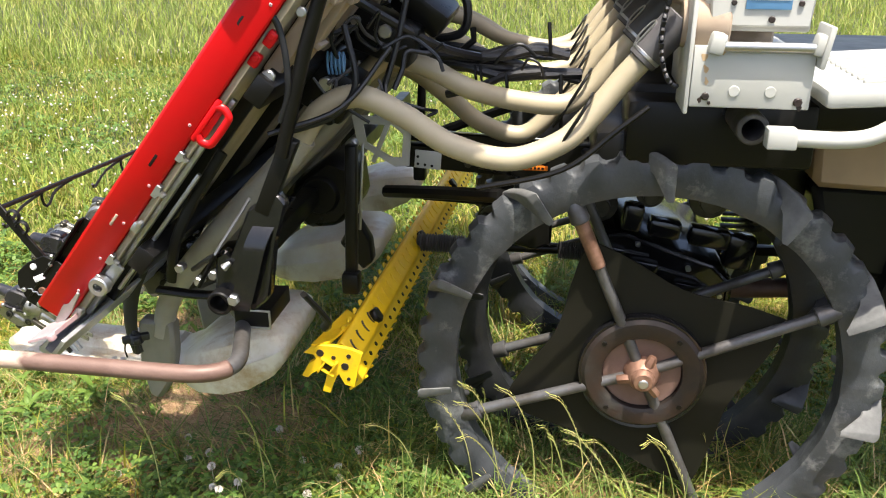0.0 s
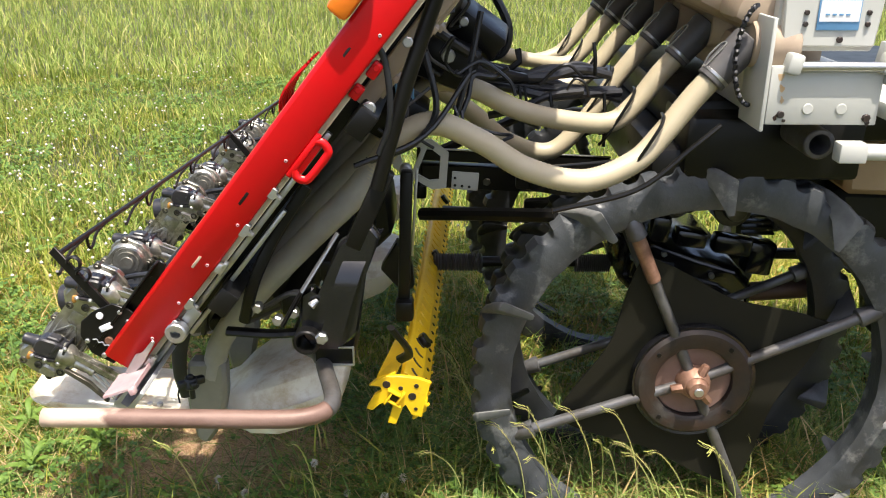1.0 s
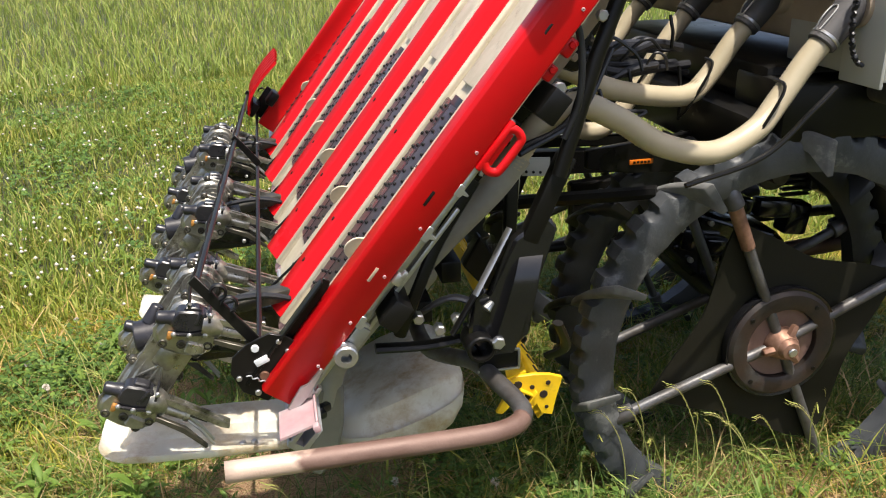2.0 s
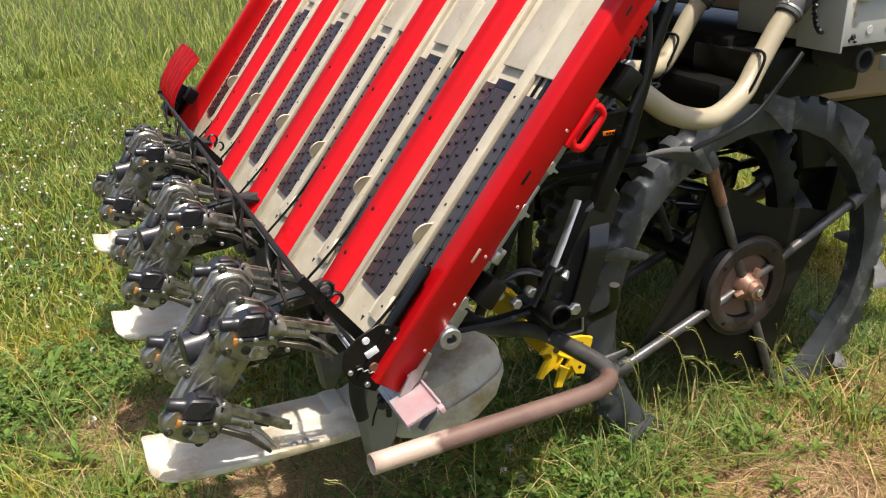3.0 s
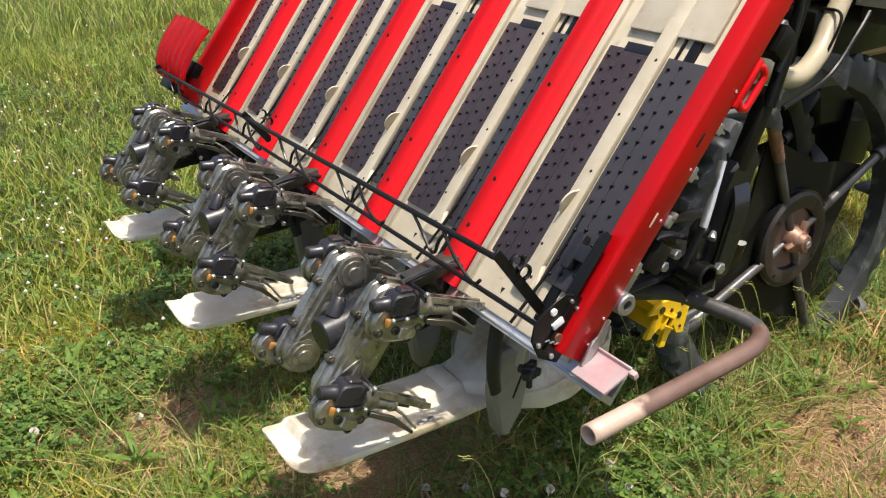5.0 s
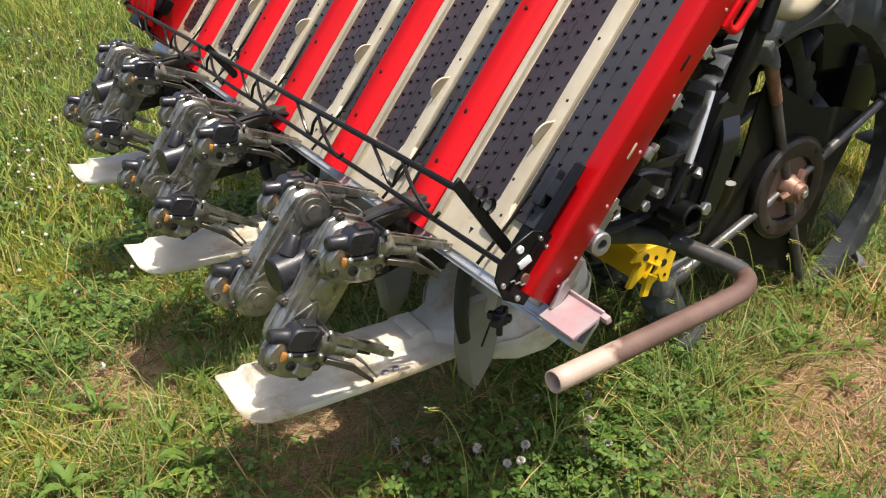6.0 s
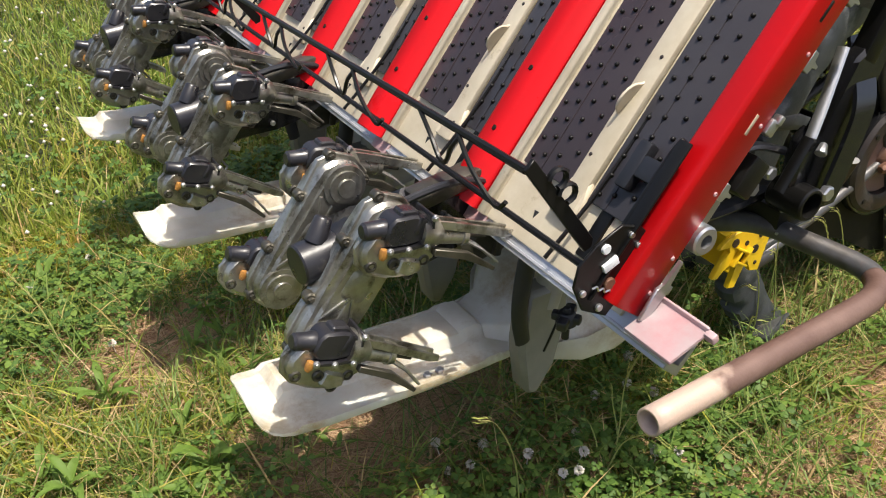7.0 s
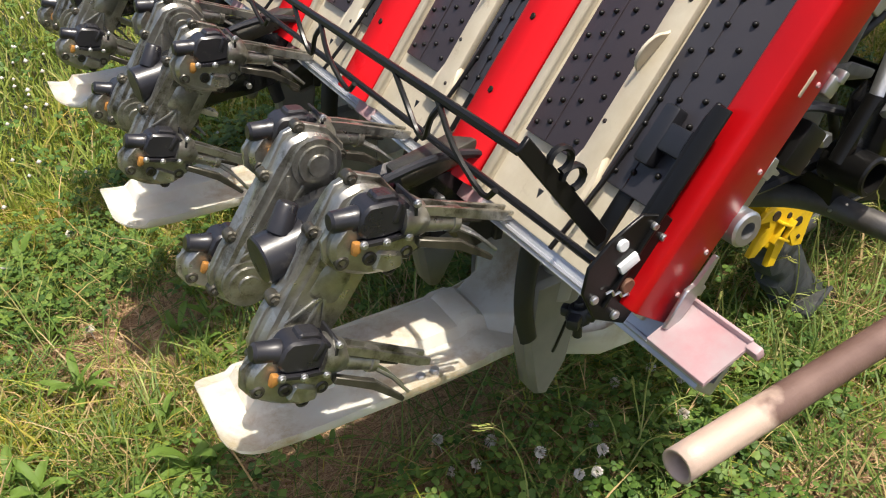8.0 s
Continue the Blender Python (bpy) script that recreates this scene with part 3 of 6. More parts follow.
part("pipe_root", bm, PIPE_GREY, pipe, "dull grey bend of the pipe")


# ---- planting gear ----
CASE_TILT = 50.0


def build_planting_arm():
    """The meshes of one arm along +u with its joint at the origin; outboard side is -v."""
    out = {}
    # crank casting with a split-line flange
    bm = B()
    prism(bm, [(-0.050, 0.012), (-0.062, -0.012), (-0.058, -0.034), (-0.040, -0.048), (-0.012, -0.054), (0.016, -0.052), (0.034, -0.040), (0.040, -0.018), (0.052, -0.006), (0.046, 0.012)], -0.036, -0.002, 0.006)
    prism(bm, [(-0.054, 0.012), (-0.068, -0.014), (-0.062, -0.038), (-0.042, -0.053), (-0.012, -0.059), (0.018, -0.057), (0.038, -0.044), (0.045, -0.020), (0.058, -0.008), (0.050, 0.013)], -0.022, -0.016, 0.0015)
    prism(bm, [(-0.006, -0.020), (0.026, -0.024), (0.030, -0.042), (0.010, -0.050), (-0.010, -0.044)], -0.041, -0.030, 0.004)
    out["body"] = mesh_of("planting_arm", bm, ALU, 30)
    # shouldered barrel
    bm = B()
    sweep(bm, [(0.016, -0.026, 0.014), (0.030, -0.026, 0.014), (0.038, -0.026, 0.012), (0.048, -0.026, 0.008), (0.050, -0.026, 0.007), (0.052, -0.026, 0.007), (0.068, -0.026, 0.006), (0.087, -0.026, 0.006), (0.0875, -0.026, 0.006), (0.096, -0.026, 0.006)],
          lambda i, f: (0.0250, 0.0255, 0.0225, 0.0165, 0.0160, 0.0128, 0.0122, 0.0122, 0.0148, 0.0140)[i], 18)
    out["barrel"] = mesh_of("barrel", bm, ALU, 30)
    bm = B()
    cyl(bm, (0.089, -0.026, 0.006), (0.095, -0.026, 0.006), 0.0118, 0.0100, 14)
    cyl(bm, (0.094, -0.026, 0.006), (0.132, -0.026, 0.004), 0.0034, None, 8)
    out["push_rod"] = mesh_of("push_rod", bm, GRIME)
    # slotted guide bar over the barrel
    bm = B()
    prism(bm, [(-0.012, 0.022), (0.004, 0.034), (0.060, 0.030), (0.172, 0.018), (0.174, 0.008), (0.156, 0.006), (0.060, 0.019), (0.004, 0.022)], -0.0215, -0.0165, 0.0015)
    prism(bm, [(-0.012, 0.022), (0.004, 0.034), (0.060, 0.030), (0.172, 0.018), (0.174, 0.008), (0.156, 0.006), (0.060, 0.019), (0.004, 0.022)], -0.0385, -0.0335, 0.0015)
    for x, z in ((0.012, 0.026), (0.150, 0.0125), (0.088, 0.0215)):
        box(bm, (x, -0.0275, z), (0.020, 0.014, 0.007), (0, 6, 0), bev=0.002)
    out["bar"] = mesh_of("guide_bar", bm, ALU)
    # cover and its nub
    bm = B()
    prism(bm, [(-0.050, 0.002), (-0.048, 0.028), (-0.040, 0.040), (-0.006, 0.046), (0.020, 0.042), (0.025, 0.028), (0.022, 0.004), (-0.008, -0.006), (-0.036, -0.010)], -0.048, -0.004, 0.004)
    prism(bm, [(-0.030, 0.038), (-0.028, 0.050), (-0.004, 0.053), (0.006, 0.050), (0.008, 0.040)], -0.040, -0.012, 0.003)
    box(bm, (0.004, -0.026, 0.030), (0.010, 0.048, 0.030), (0, 12, 0), bev=0.003)
    out["cover"] = mesh_of("arm_cover", bm, NAVY, 30)
    bm = B()
    sweep(bm, [(-0.044, -0.026, 0.014), (-0.054, -0.026, 0.013), (-0.056, -0.026, 0.013), (-0.080, -0.026, 0.010), (-0.084, -0.026, 0.0095)], lambda i, f: (0.0180, 0.0175, 0.0160, 0.0148, 0.0110)[i], 18)
    out["nub"] = mesh_of("cover_nub", bm, NAVY, 35)
    # gasket lip between cover and casting
    bm = B()
    prism(bm, [(0.021, 0.050), (0.027, 0.050), (0.032, 0.024), (0.028, -0.002), (-0.008, -0.013), (-0.044, -0.017), (-0.046, -0.011), (-0.008, -0.006), (0.023, 0.002), (0.027, 0.024)], -0.054, 0.002, 0.0015)
    out["flange"] = mesh_of("flange", bm, NAVY)
    bm = B()
    cyl(bm, (0, -0.0030, 0), (0, 0.004, 0), 0.0036, None, 6)
    cyl(bm, (0, -0.0005, 0), (0, 0.004, 0), 0.0050, None, 12)
    out["bolt"] = mesh_of("bolt", bm, STEEL)
    bm = B()
    cyl(bm, (0, -0.004, 0), (0, 0.004, 0), 0.0085, 0.0085, 14, hole=0.0045)
    cyl(bm, (0, -0.001, 0), (0, 0.003, 0), 0.0046, None, 10)
    out["eye"] = mesh_of("bolt_eye", bm, GRIME)
    bm = B()
    box(bm, (0, 0, 0), (0.010, 0.010, 0.014), bev=0.004)
    cyl(bm, (-0.002, 0, -0.009), (0.0, 0, -0.005), 0.004, 0.0045, 8)
    out["plug"] = mesh_of("drain_plug", bm, BROWN_PLUG)
    bm = B()
    sweep(bm, [(0.096, 0, 0.000), (0.125, 0, -0.012), (0.160, 0.001, -0.034)], 0.0026, 6)
    out["tine"] = mesh_of("fork_tine", bm, STEEL)
    bm = B()
    prism(bm, [(0.040, -0.006), (0.098, -0.012), (0.150, -0.036), (0.148, -0.042), (0.096, -0.022), (0.040, -0.016)], -0.046, -0.036, 0.0012)
    out["push"] = mesh_of("push_bar", bm, GRIME)
    return out


ARM = build_planting_arm()


def build_rotor_case():
    bm = B()
    poly = [(-0.128, -0.010), (-0.122, 0.024), (-0.100, 0.040), (-0.060, 0.043), (-0.020, 0.034), (0.025, 0.040), (0.062, 0.042), (0.098, 0.046), (0.120, 0.030), (0.128, 0.0), (0.118, -0.030), (0.092, -0.043), (0.055, -0.040), (0.020, -0.032), (-0.025, -0.040), (-0.075, -0.044), (-0.112, -0.036)]
    prism(bm, poly, -0.020, 0.020, 0.006)
    prism(bm, [(x * 1.05, z * 1.10) for x, z in poly], -0.005, 0.005, 0.0015)
    prism(bm, [(x * 0.82, z * 0.72) for x, z in poly], -0.0245, 0.0245, 0.004)
    return mesh_of("rotor_case", bm, ALU, 30)


bm = B()
cyl(bm, (0, -0.0130, 0), (0, 0.0130, 0), 0.0048, 0.0048, 6)
cyl(bm, (0, -0.0085, 0), (0, 0.0085, 0), 0.0088, 0.0084, 14)
BOLT = mesh_of("case_bolt", bm, GRIME)
CASE = build_rotor_case()
bm = B()
for k in (-1, 1):
    sweep(bm, [(0, k * d, 0) for d in (0.018, 0.027, 0.0272, 0.031, 0.0312, 0.035)], lambda i, f: (0.034, 0.0335, 0.026, 0.0255, 0.015, 0.014)[i], 20)
BEARING = mesh_of("bearing_cap", bm, ALU, 30)
bm = B()
box(bm, (0.0, 0, 0.0), (0.05, 0.056, 0.045), bev=0.010)
CENTRE = mesh_of("centre_boss", bm, ALU, 30)
bm = B()
box(bm, (0, 0, 0), (0.050, 0.0535, 0.005), bev=0.001)
CASE_RIB = mesh_of("casting_rib", bm, ALU)


def build_planting_unit(v):
    hub = Vector((-1.340, v, 0.588))
    bm = B()
    prism(bm, [(-1.37, 0.555), (-1.375, 0.600), (-1.34, 0.630), (-1.28, 0.640), (-1.20, 0.628), (-1.10, 0.640), (-1.02, 0.660), (-1.02, 0.585), (-1.10, 0.560), (-1.20, 0.540), (-1.30, 0.530)], v - 0.034, v + 0.034, 0.010)
    box(bm, (-1.24, v, 0.585), (0.10, 0.084, 0.070), (0, 8, 0), bev=0.014)
    gear = part("planting_case", bm, GLOSS, machine, "glossy black planting drive case")
    bm = B()
    cyl(bm, hub + Vector((-0.060, -0.038, 0.020)), hub + Vector((0.0, -0.032, 0.022)), 0.030, 0.033, 20)
    part("case_cap", bm, NAVY, gear, "round navy black cap")
    bm = B()
    cyl(bm, hub + Vector((-0.03, -0.035, 0.045)), hub + Vector((-0.01, -0.03, 0.078)), 0.016, 0.013, 12)
    part("breather", bm, NAVY, gear)
    bm = B()
    box(bm, (-1.155, v - 0.02, 0.655), (0.115, 0.045, 0.026), (0, -10, 0), bev=0.007)
    part("clutch_cover", bm, GRIME, gear, "oily dark clutch cover")
    for x, z in ((-1.16, 0.61), (-1.25, 0.628), (-1.12, 0.58), (-1.21, 0.56), (-1.30, 0.615)):
        bm = B()
        cyl(bm, (x, v - 0.048, z), (x, v - 0.030, z), 0.0055, 0.005, 6)
        part("bolt", bm, STEEL, gear)
    for s in (-1, 1):
        m = Matrix.Translation(hub + Vector((0, 0.076 * s, 0))) @ Matrix.Rotation(radians(-CASE_TILT), 4, "Y")
        case = part("rotor_case", CASE, None, machine, "dirty cast aluminium rotor case", m)
        part("centre_boss", CENTRE, None, case)
        for x in (-0.0905, 0.0905):
            part("bearing_cap", BEARING, None, case, "", Matrix.Translation((x, 0, 0)))
        for t in (-28, 0, 28):
            for k in (-1, 1):
                part("casting_rib", CASE_RIB, None, case, "", Matrix.Translation((k * 0.045 * math.cos(radians(t)), 0, k * 0.03 * math.sin(radians(t)))) @ Matrix.Rotation(radians(-t), 4, "Y"))
        for bx, bz in ((-0.122, 0.026), (-0.045, 0.043), (0.045, 0.044), (0.118, 0.036), (-0.108, -0.040), (0.036, -0.038), (-0.030, -0.043), (0.110, -0.036)):
            part("case_bolt", BOLT, None, case, "", Matrix.Translation((bx, 0, bz)))
        for x, tilt in ((-0.0905, -28), (0.0905, -17)):
            end = m @ Vector((x, 0.026 * s, 0))
            am = Matrix.Translation(end) @ Matrix.Rotation(radians(-tilt), 4, "Y")
            if s > 0:
                am = am @ Matrix.Translation((0, 0.050, 0))
            arm = part("planting_arm", ARM["body"], None, machine, "dirty aluminium planting arm with a black cover", am)
            small = Matrix.Translation((0.004, -0.004, 0.003)) @ Matrix.Scale(0.82, 4)
            part("arm_cover", ARM["cover"], None, arm, "navy black plastic cover", small)
            part("cover_nub", ARM["nub"], None, arm, "", small)
            part("flange", ARM["flange"], None, arm, "", small)
            part("barrel", ARM["barrel"], None, arm, "dull aluminium barrel")
            part("push_rod", ARM["push_rod"], None, arm)
            part("guide_bar", ARM["bar"], None, arm, "slotted dull metal guide bar")
            part("push_bar", ARM["push"], None, arm)
            for p in ((0.026, -0.049, 0.040), (-0.030, -0.049, -0.007), (0.024, -0.049, 0.000), (-0.003, -0.049, -0.005)):
                part("bolt", ARM["bolt"], None, arm, "", Matrix.Translation(p))
            for p in ((-0.046, -0.034, -0.034), (0.014, -0.034, -0.046), (0.032, -0.034, -0.026), (-0.014, -0.036, -0.030)):
                part("bolt_eye", ARM["eye"], None, arm, "", Matrix.Translation(p))
            part("drain_plug", ARM["plug"], None, arm, "small amber plug", Matrix.Translation((-0.036, -0.042, -0.012)))
            for d in (-0.035, -0.020):
                part("fork_tine", ARM["tine"], None, arm, "thin steel fork tine", Matrix.Translation((0, d, 0)))


for v in (0.070, 0.674, 1.278):
    build_planting_unit(v)
    # drive head and carrier below each unit
    bm = B()
    prism(bm, [(-1.13, 0.520), (-1.15, 0.575), (-1.06, 0.610), (-0.93, 0.640), (-0.90, 0.600), (-1.02, 0.540)], v - 0.060, v + 0.060, 0.012)
    head = part("drive_head", bm, GRIME, machine, "oily dark drive head behind the rotors")
    for k in range(3):
        bm = B()
        box(bm, (-1.085 + 0.045 * k, v - 0.064, 0.565 + 0.018 * k), (0.012, 0.010, 0.060), (0, 12, 0), bev=0.002)
        part("casting_rib", bm, GRIME, head)
    bm = B()
    sweep(bm, smooth_pts([(-1.30, v - 0.03, 0.63), (-1.24, v - 0.05, 0.665), (-1.15, v - 0.05, 0.672), (-1.06, v - 0.04, 0.64)], 5), 0.006, 8)
    part("lube_pipe", bm, BLACK_PL, head, "thin black pipe")
bm = B()
cyl(bm, (-1.04, -0.06, 0.590), (-1.04, 1.42, 0.590), 0.017, None, 14)
part("cross_shaft", bm, BLACK, machine, "black cross shaft between the planting units")


# ---- fertilizer hoses, ducts and furrow openers ----
ROWS_V = [-0.085 + 0.297 * k for k in range(6)]


def build_hose(k):
    v, e = -0.03 + 0.273 * k, ROWS_V[k]
    lift = (0.0, 0.055, -0.083, 0.03, 0.06, 0.02)[k]
    near = [(-0.055, v, 1.112), (-0.095, v - 0.002, 1.066), (-0.150, v - 0.012, 0.996), (-0.205, v - 0.030, 0.945 + lift * 0.3), (-0.300, v - 0.050, 0.914 + lift), (-0.410, v - 0.060, 0.940 + lift), (-0.500, v - 0.066, 0.995 + lift * 0.8), (-0.585, v - 0.075, 1.030 + lift * 0.5), (-0.655, v - 0.085, 1.000), (-0.705, (v + e) / 2 - 0.06, 0.930)]
    pts = smooth_pts(near, 26)
    bm = B()
    sweep(bm, pts, lambda i, f: 0.0225 + 0.0006 * (1 if i % 2 else -1), 14)
    hose = part("fertilizer_hose", bm, HOSE, machine, "cream ribbed plastic hose", angle=60)
    bm = B()
    a, b = Vector(near[0]), Vector(near[1])
    d = (a - b).normalized()
    cyl(bm, a - d * 0.022, a + d * 0.080, 0.029, 0.033, 18)
    part("hose_cuff", bm, CUFF, hose, "dull grey rubber cuff")
    bm = B()
    cyl(bm, a - d * 0.012, a - d * 0.004, 0.0305, None, 18)
    p = a - d * 0.008
    side = d.cross(Vector((0, 1, 0))).normalized()
    sweep(bm, smooth_pts([p + side * 0.03, p + side * 0.036 + d * 0.02, p + side * 0.034 + d * 0.05, p + side * 0.030 + d * 0.05 + Vector((0, -0.012, 0)), p + side * 0.03 + Vector((0, -0.012, 0))], 3), 0.0018, 5)
    part("hose_clip", bm, STEEL, hose)
    bm = B()
    c = Vector(near[2])
    loop = [c + Vector((-0.075, -0.020, -0.085)), c + Vector((-0.060, -0.034, -0.060)), c + Vector((-0.020, -0.036, 0.010)), c + Vector((-0.005, -0.020, 0.034)), c + Vector((0.000, 0.020, 0.036))]
    sweep(bm, smooth_pts(loop, 5), 0.0034, 6)
    part("hose_hook", bm, BLACK, hose)
    # grey lower duct and furrow opener
    bm = B()
    low = [(-0.690, (v + e) / 2 - 0.055, 0.950), (-0.735, e - 0.03, 0.895), (-0.810, e - 0.025, 0.820), (-0.900, e - 0.012, 0.725), (-0.975, e, 0.640), (-1.030, e + 0.01, 0.560), (-1.055, e + 0.012, 0.480)]
    sweep(bm, smooth_pts(low, 8), lambda i, f: 0.027 - 0.004 * f, 14)
    duct = part("lower_duct", bm, GREY_DUCT, machine, "grey bent plastic fertilizer duct")
    bm = B()
    prism(bm, [(-1.100, 0.520), (-1.020, 0.520), (-1.024, 0.440), (-1.040, 0.370), (-1.075, 0.318), (-1.098, 0.330), (-1.110, 0.420)], e - 0.008, e + 0.034, 0.008)
    opener = part("furrow_opener", bm, DUCT_SHADED, duct, "furrow opener of grey plastic, darkened for shade")
    bm = B()
    strip = smooth_pts([(-1.075, e - 0.004, 0.650), (-1.098, e - 0.006, 0.600), (-1.112, e - 0.008, 0.545), (-1.116, e - 0.008, 0.490), (-1.108, e - 0.008, 0.440)], 4)
    sweep(bm, strip, lambda i, f: 0.019 - 0.006 * f, 10, flat=0.55)
    part("mud_guard", bm, BLACK_PL, duct, "curved black rubber guard strip")


for k in range(6):
    build_hose(k)


# ---- guard frame at the platform's foot ----
def to_m(a, v, n):
    return PLAT @ Vector((a, v, n))


def build_guard():
    def bar(v, d=0.0):
        f = (v + 0.27) / 1.92
        return Vector((0.090 - 0.030 * f - d, v, 0.225 - 0.09 * f))
    bm = B()
    sweep(bm, [PLAT @ bar(-0.262 + 1.92 * i / 16) for i in range(17)], 0.0050, 8)
    guard = part("seedling_guard", bm, BLACK, machine, "black wire seedling guard across the platform's foot")
    bm = B()
    sweep(bm, [to_m(0.030 - 0.006 * i / 8, -0.27 + 1.91 * i / 8, 0.075) for i in range(9)], 0.0046, 8)
    part("lower_bar", bm, BLACK, guard)
    for v in LANES:
        bm = B()
        q = bar(v)
        wire = [bar(v + 0.115), bar(v + 0.060, 0.022), bar(v + 0.036, 0.040) + Vector((0, 0, -0.012)), bar(v + 0.020, 0.040) + Vector((0, 0, -0.012)), bar(v + 0.010, 0.020), bar(v + 0.004)]
        sweep(bm, [PLAT @ p for p in smooth_pts(wire, 3)], 0.0031, 6)
        part("guard_wire", bm, BLACK, guard)
        bm = B()
        wire = [bar(v + 0.02), bar(v - 0.045, 0.03), bar(v - 0.095, 0.05) + Vector((0, 0, -0.015)), bar(v - 0.110, 0.04) + Vector((0, 0, -0.012))]
        sweep(bm, [PLAT @ p for p in smooth_pts(wire, 3)], 0.0031, 6)
        part("guard_wire", bm, BLACK, guard)
    # swing arms with flat hook plates at both ends and the middle
    for v, s in ((-0.272, 1), (0.80, 1), (1.62, -1)):
        top = bar(v)
        bm = B()
        prism(bm, [(top.x + 0.014, top.z + 0.010), (top.x - 0.002, top.z + 0.012), (0.045, 0.090), (0.054, 0.084), (0.064, 0.090)], v - 0.003, v + 0.003, 0.001)
        part("swing_arm", bm, BLACK, guard, "", PLAT)
        bm = B()
        c = Vector((0.096, 0, top.z - 0.042))
        for k, (dx, dz, r) in enumerate(((0.004, 0.010, 0.0115), (-0.004, -0.014, 0.0115))):
            ring = [c + Vector((dx + r * math.cos(t), v - 0.004, dz + r * math.sin(t))) for t in np.linspace(-2.4, 2.2, 11)]
            sweep(bm, ring, 0.0048, 6, flat=0.6)
        part("hook_loop", bm, BLACK, guard, "", PLAT)
    bm = B()
    prism(bm, [(-0.006, 0.036), (-0.012, 0.078), (0.006, 0.112), (0.030, 0.124), (0.060, 0.118), (0.094, 0.100), (0.104, 0.072), (0.100, 0.040), (0.05, 0.030)], -0.3085, -0.3045, 0.001)
    piv = part("pivot_plate", bm, BLACK, guard, "black pivot plate with bright bolts", PLAT)
    for a, n, r, mt in ((0.062, 0.104, 0.0062, LABEL_W), (0.030, 0.066, 0.0080, COPPER), (0.006, 0.096, 0.0045, STEEL), (0.000, 0.058, 0.0050, STEEL), (0.090, 0.080, 0.0042, STEEL), (0.084, 0.060, 0.0038, STEEL)):
        bm = B()
        cyl(bm, (a, -0.3125, n), (a, -0.3065, n), r, None, 12)
        part("bolt", bm, mt, piv)
    bm = B()
    box(bm, (0.050, -0.3105, 0.084), (0.022, 0.005, 0.011), (0, 28, 0), bev=0.001)
    part("tag", bm, LABEL_W, piv, "small white tag")
    bm = B()
    sweep(bm, smooth_pts([(0.016 + 0.004 * (k % 2) + 0.0008 * k, -0.3125, 0.090 - 0.0055 * k) for k in range(8)], 3), 0.0014, 5)
    part("wire_spring", bm, STEEL, piv, "thin bright wire spring")


build_guard()

# black wing knob over the near float's nose
bm = B()
cyl(bm, (-1.075, -0.150, 0.470), (-1.075, -0.150, 0.525), 0.006, None, 10)
cyl(bm, (-1.075, -0.150, 0.496), (-1.075, -0.150, 0.518), 0.016, 0.013, 12)
box(bm, (-1.075, -0.150, 0.508), (0.056, 0.016, 0.016), (0, 0, 35), bev=0.004)
box(bm, (-1.075, -0.150, 0.508), (0.044, 0.014, 0.014), (0, 0, 125), bev=0.004)
knob = part("wing_knob", bm, BLACK_PL, machine, "black plastic wing knob")
bm = B()
sweep(bm, smooth_pts([(-1.095, -0.152, 0.505), (-1.104, -0.150, 0.480), (-1.106, -0.142, 0.455)], 4), 0.002, 6)
part("knob_wire", bm, BLACK, knob)

# black stop bracket on the near side rail
bm = B()
prism(bm, [(-0.004, 0.048), (0.196, 0.060), (0.210, 0.066), (0.210, 0.078), (0.192, 0.082), (0.100, 0.082), (0.0, 0.078)], -0.2960, -0.2905, 0.0015)
bracket = part("stop_bracket", bm, BLACK, machine, "flat black steel stop bracket beside the red rail", PLAT)
bm = B()
box(bm, (0.105, -0.3035, 0.0800), (0.205, 0.018, 0.004), bev=0.0015)
part("bracket_lip", bm, BLACK, bracket)
bm = B()
prism(bm, [(0.128, -0.290), (0.208, -0.290), (0.204, -0.262), (0.186, -0.258), (0.182, -0.246), (0.158, -0.246), (0.154, -0.258), (0.132, -0.262)], 0.020, 0.026, 0.0015, axes=(0, 1, 2))
part("bracket_foot", bm, BLACK, bracket)
bm = B()
box(bm, (0.164, -0.208, 0.016), (0.066, 0.022, 0.018), bev=0.004)
box(bm, (0.166, -0.236, 0.018), (0.030, 0.040, 0.012), bev=0.003)
box(bm, (0.166, -0.262, 0.022), (0.072, 0.020, 0.020), bev=0.004)
catch = part("catch", bm, BLACK_PL, bracket, "H-shaped black plastic catch")
for x in (0.150, 0.182):
    bm = B()
    cyl(bm, (x, -0.262, 0.030), (x, -0.262, 0.036), 0.005, 0.004, 8)
    part("bolt", bm, STEEL, catch)

# orange reflector on the rail's upper end
bm = B()
box(bm, (0.775, -0.325, 0.080), (0.080, 0.050, 0.036), bev=0.008)
part("reflector", bm, ORANGE, machine, "orange side reflector", PLAT)

# silver roller and clips below the near rail
bm = B()
cyl(bm, (-1.027, -0.331, 0.709), (-1.027, -0.309, 0.709), 0.019, None, 20, hole=0.009)
roller = part("guide_roller", bm, STEEL, machine, "round silver guide roller")
bm = B()
box(bm, (-1.012, -0.304, 0.722), (0.06, 0.008, 0.024), (0, -51.5, 0), bev=0.003)
part("roller_bracket", bm, STEEL, roller)
bm = B()
box(bm, (0.30, -0.282, -0.020), (0.54, 0.012, 0.010), bev=0.002)
box(bm, (0.26, -0.270, -0.040), (0.30, 0.010, 0.008), bev=0.002)
part("under_rail", bm, STEEL, machine, "grey metal rail under the platform", PLAT)
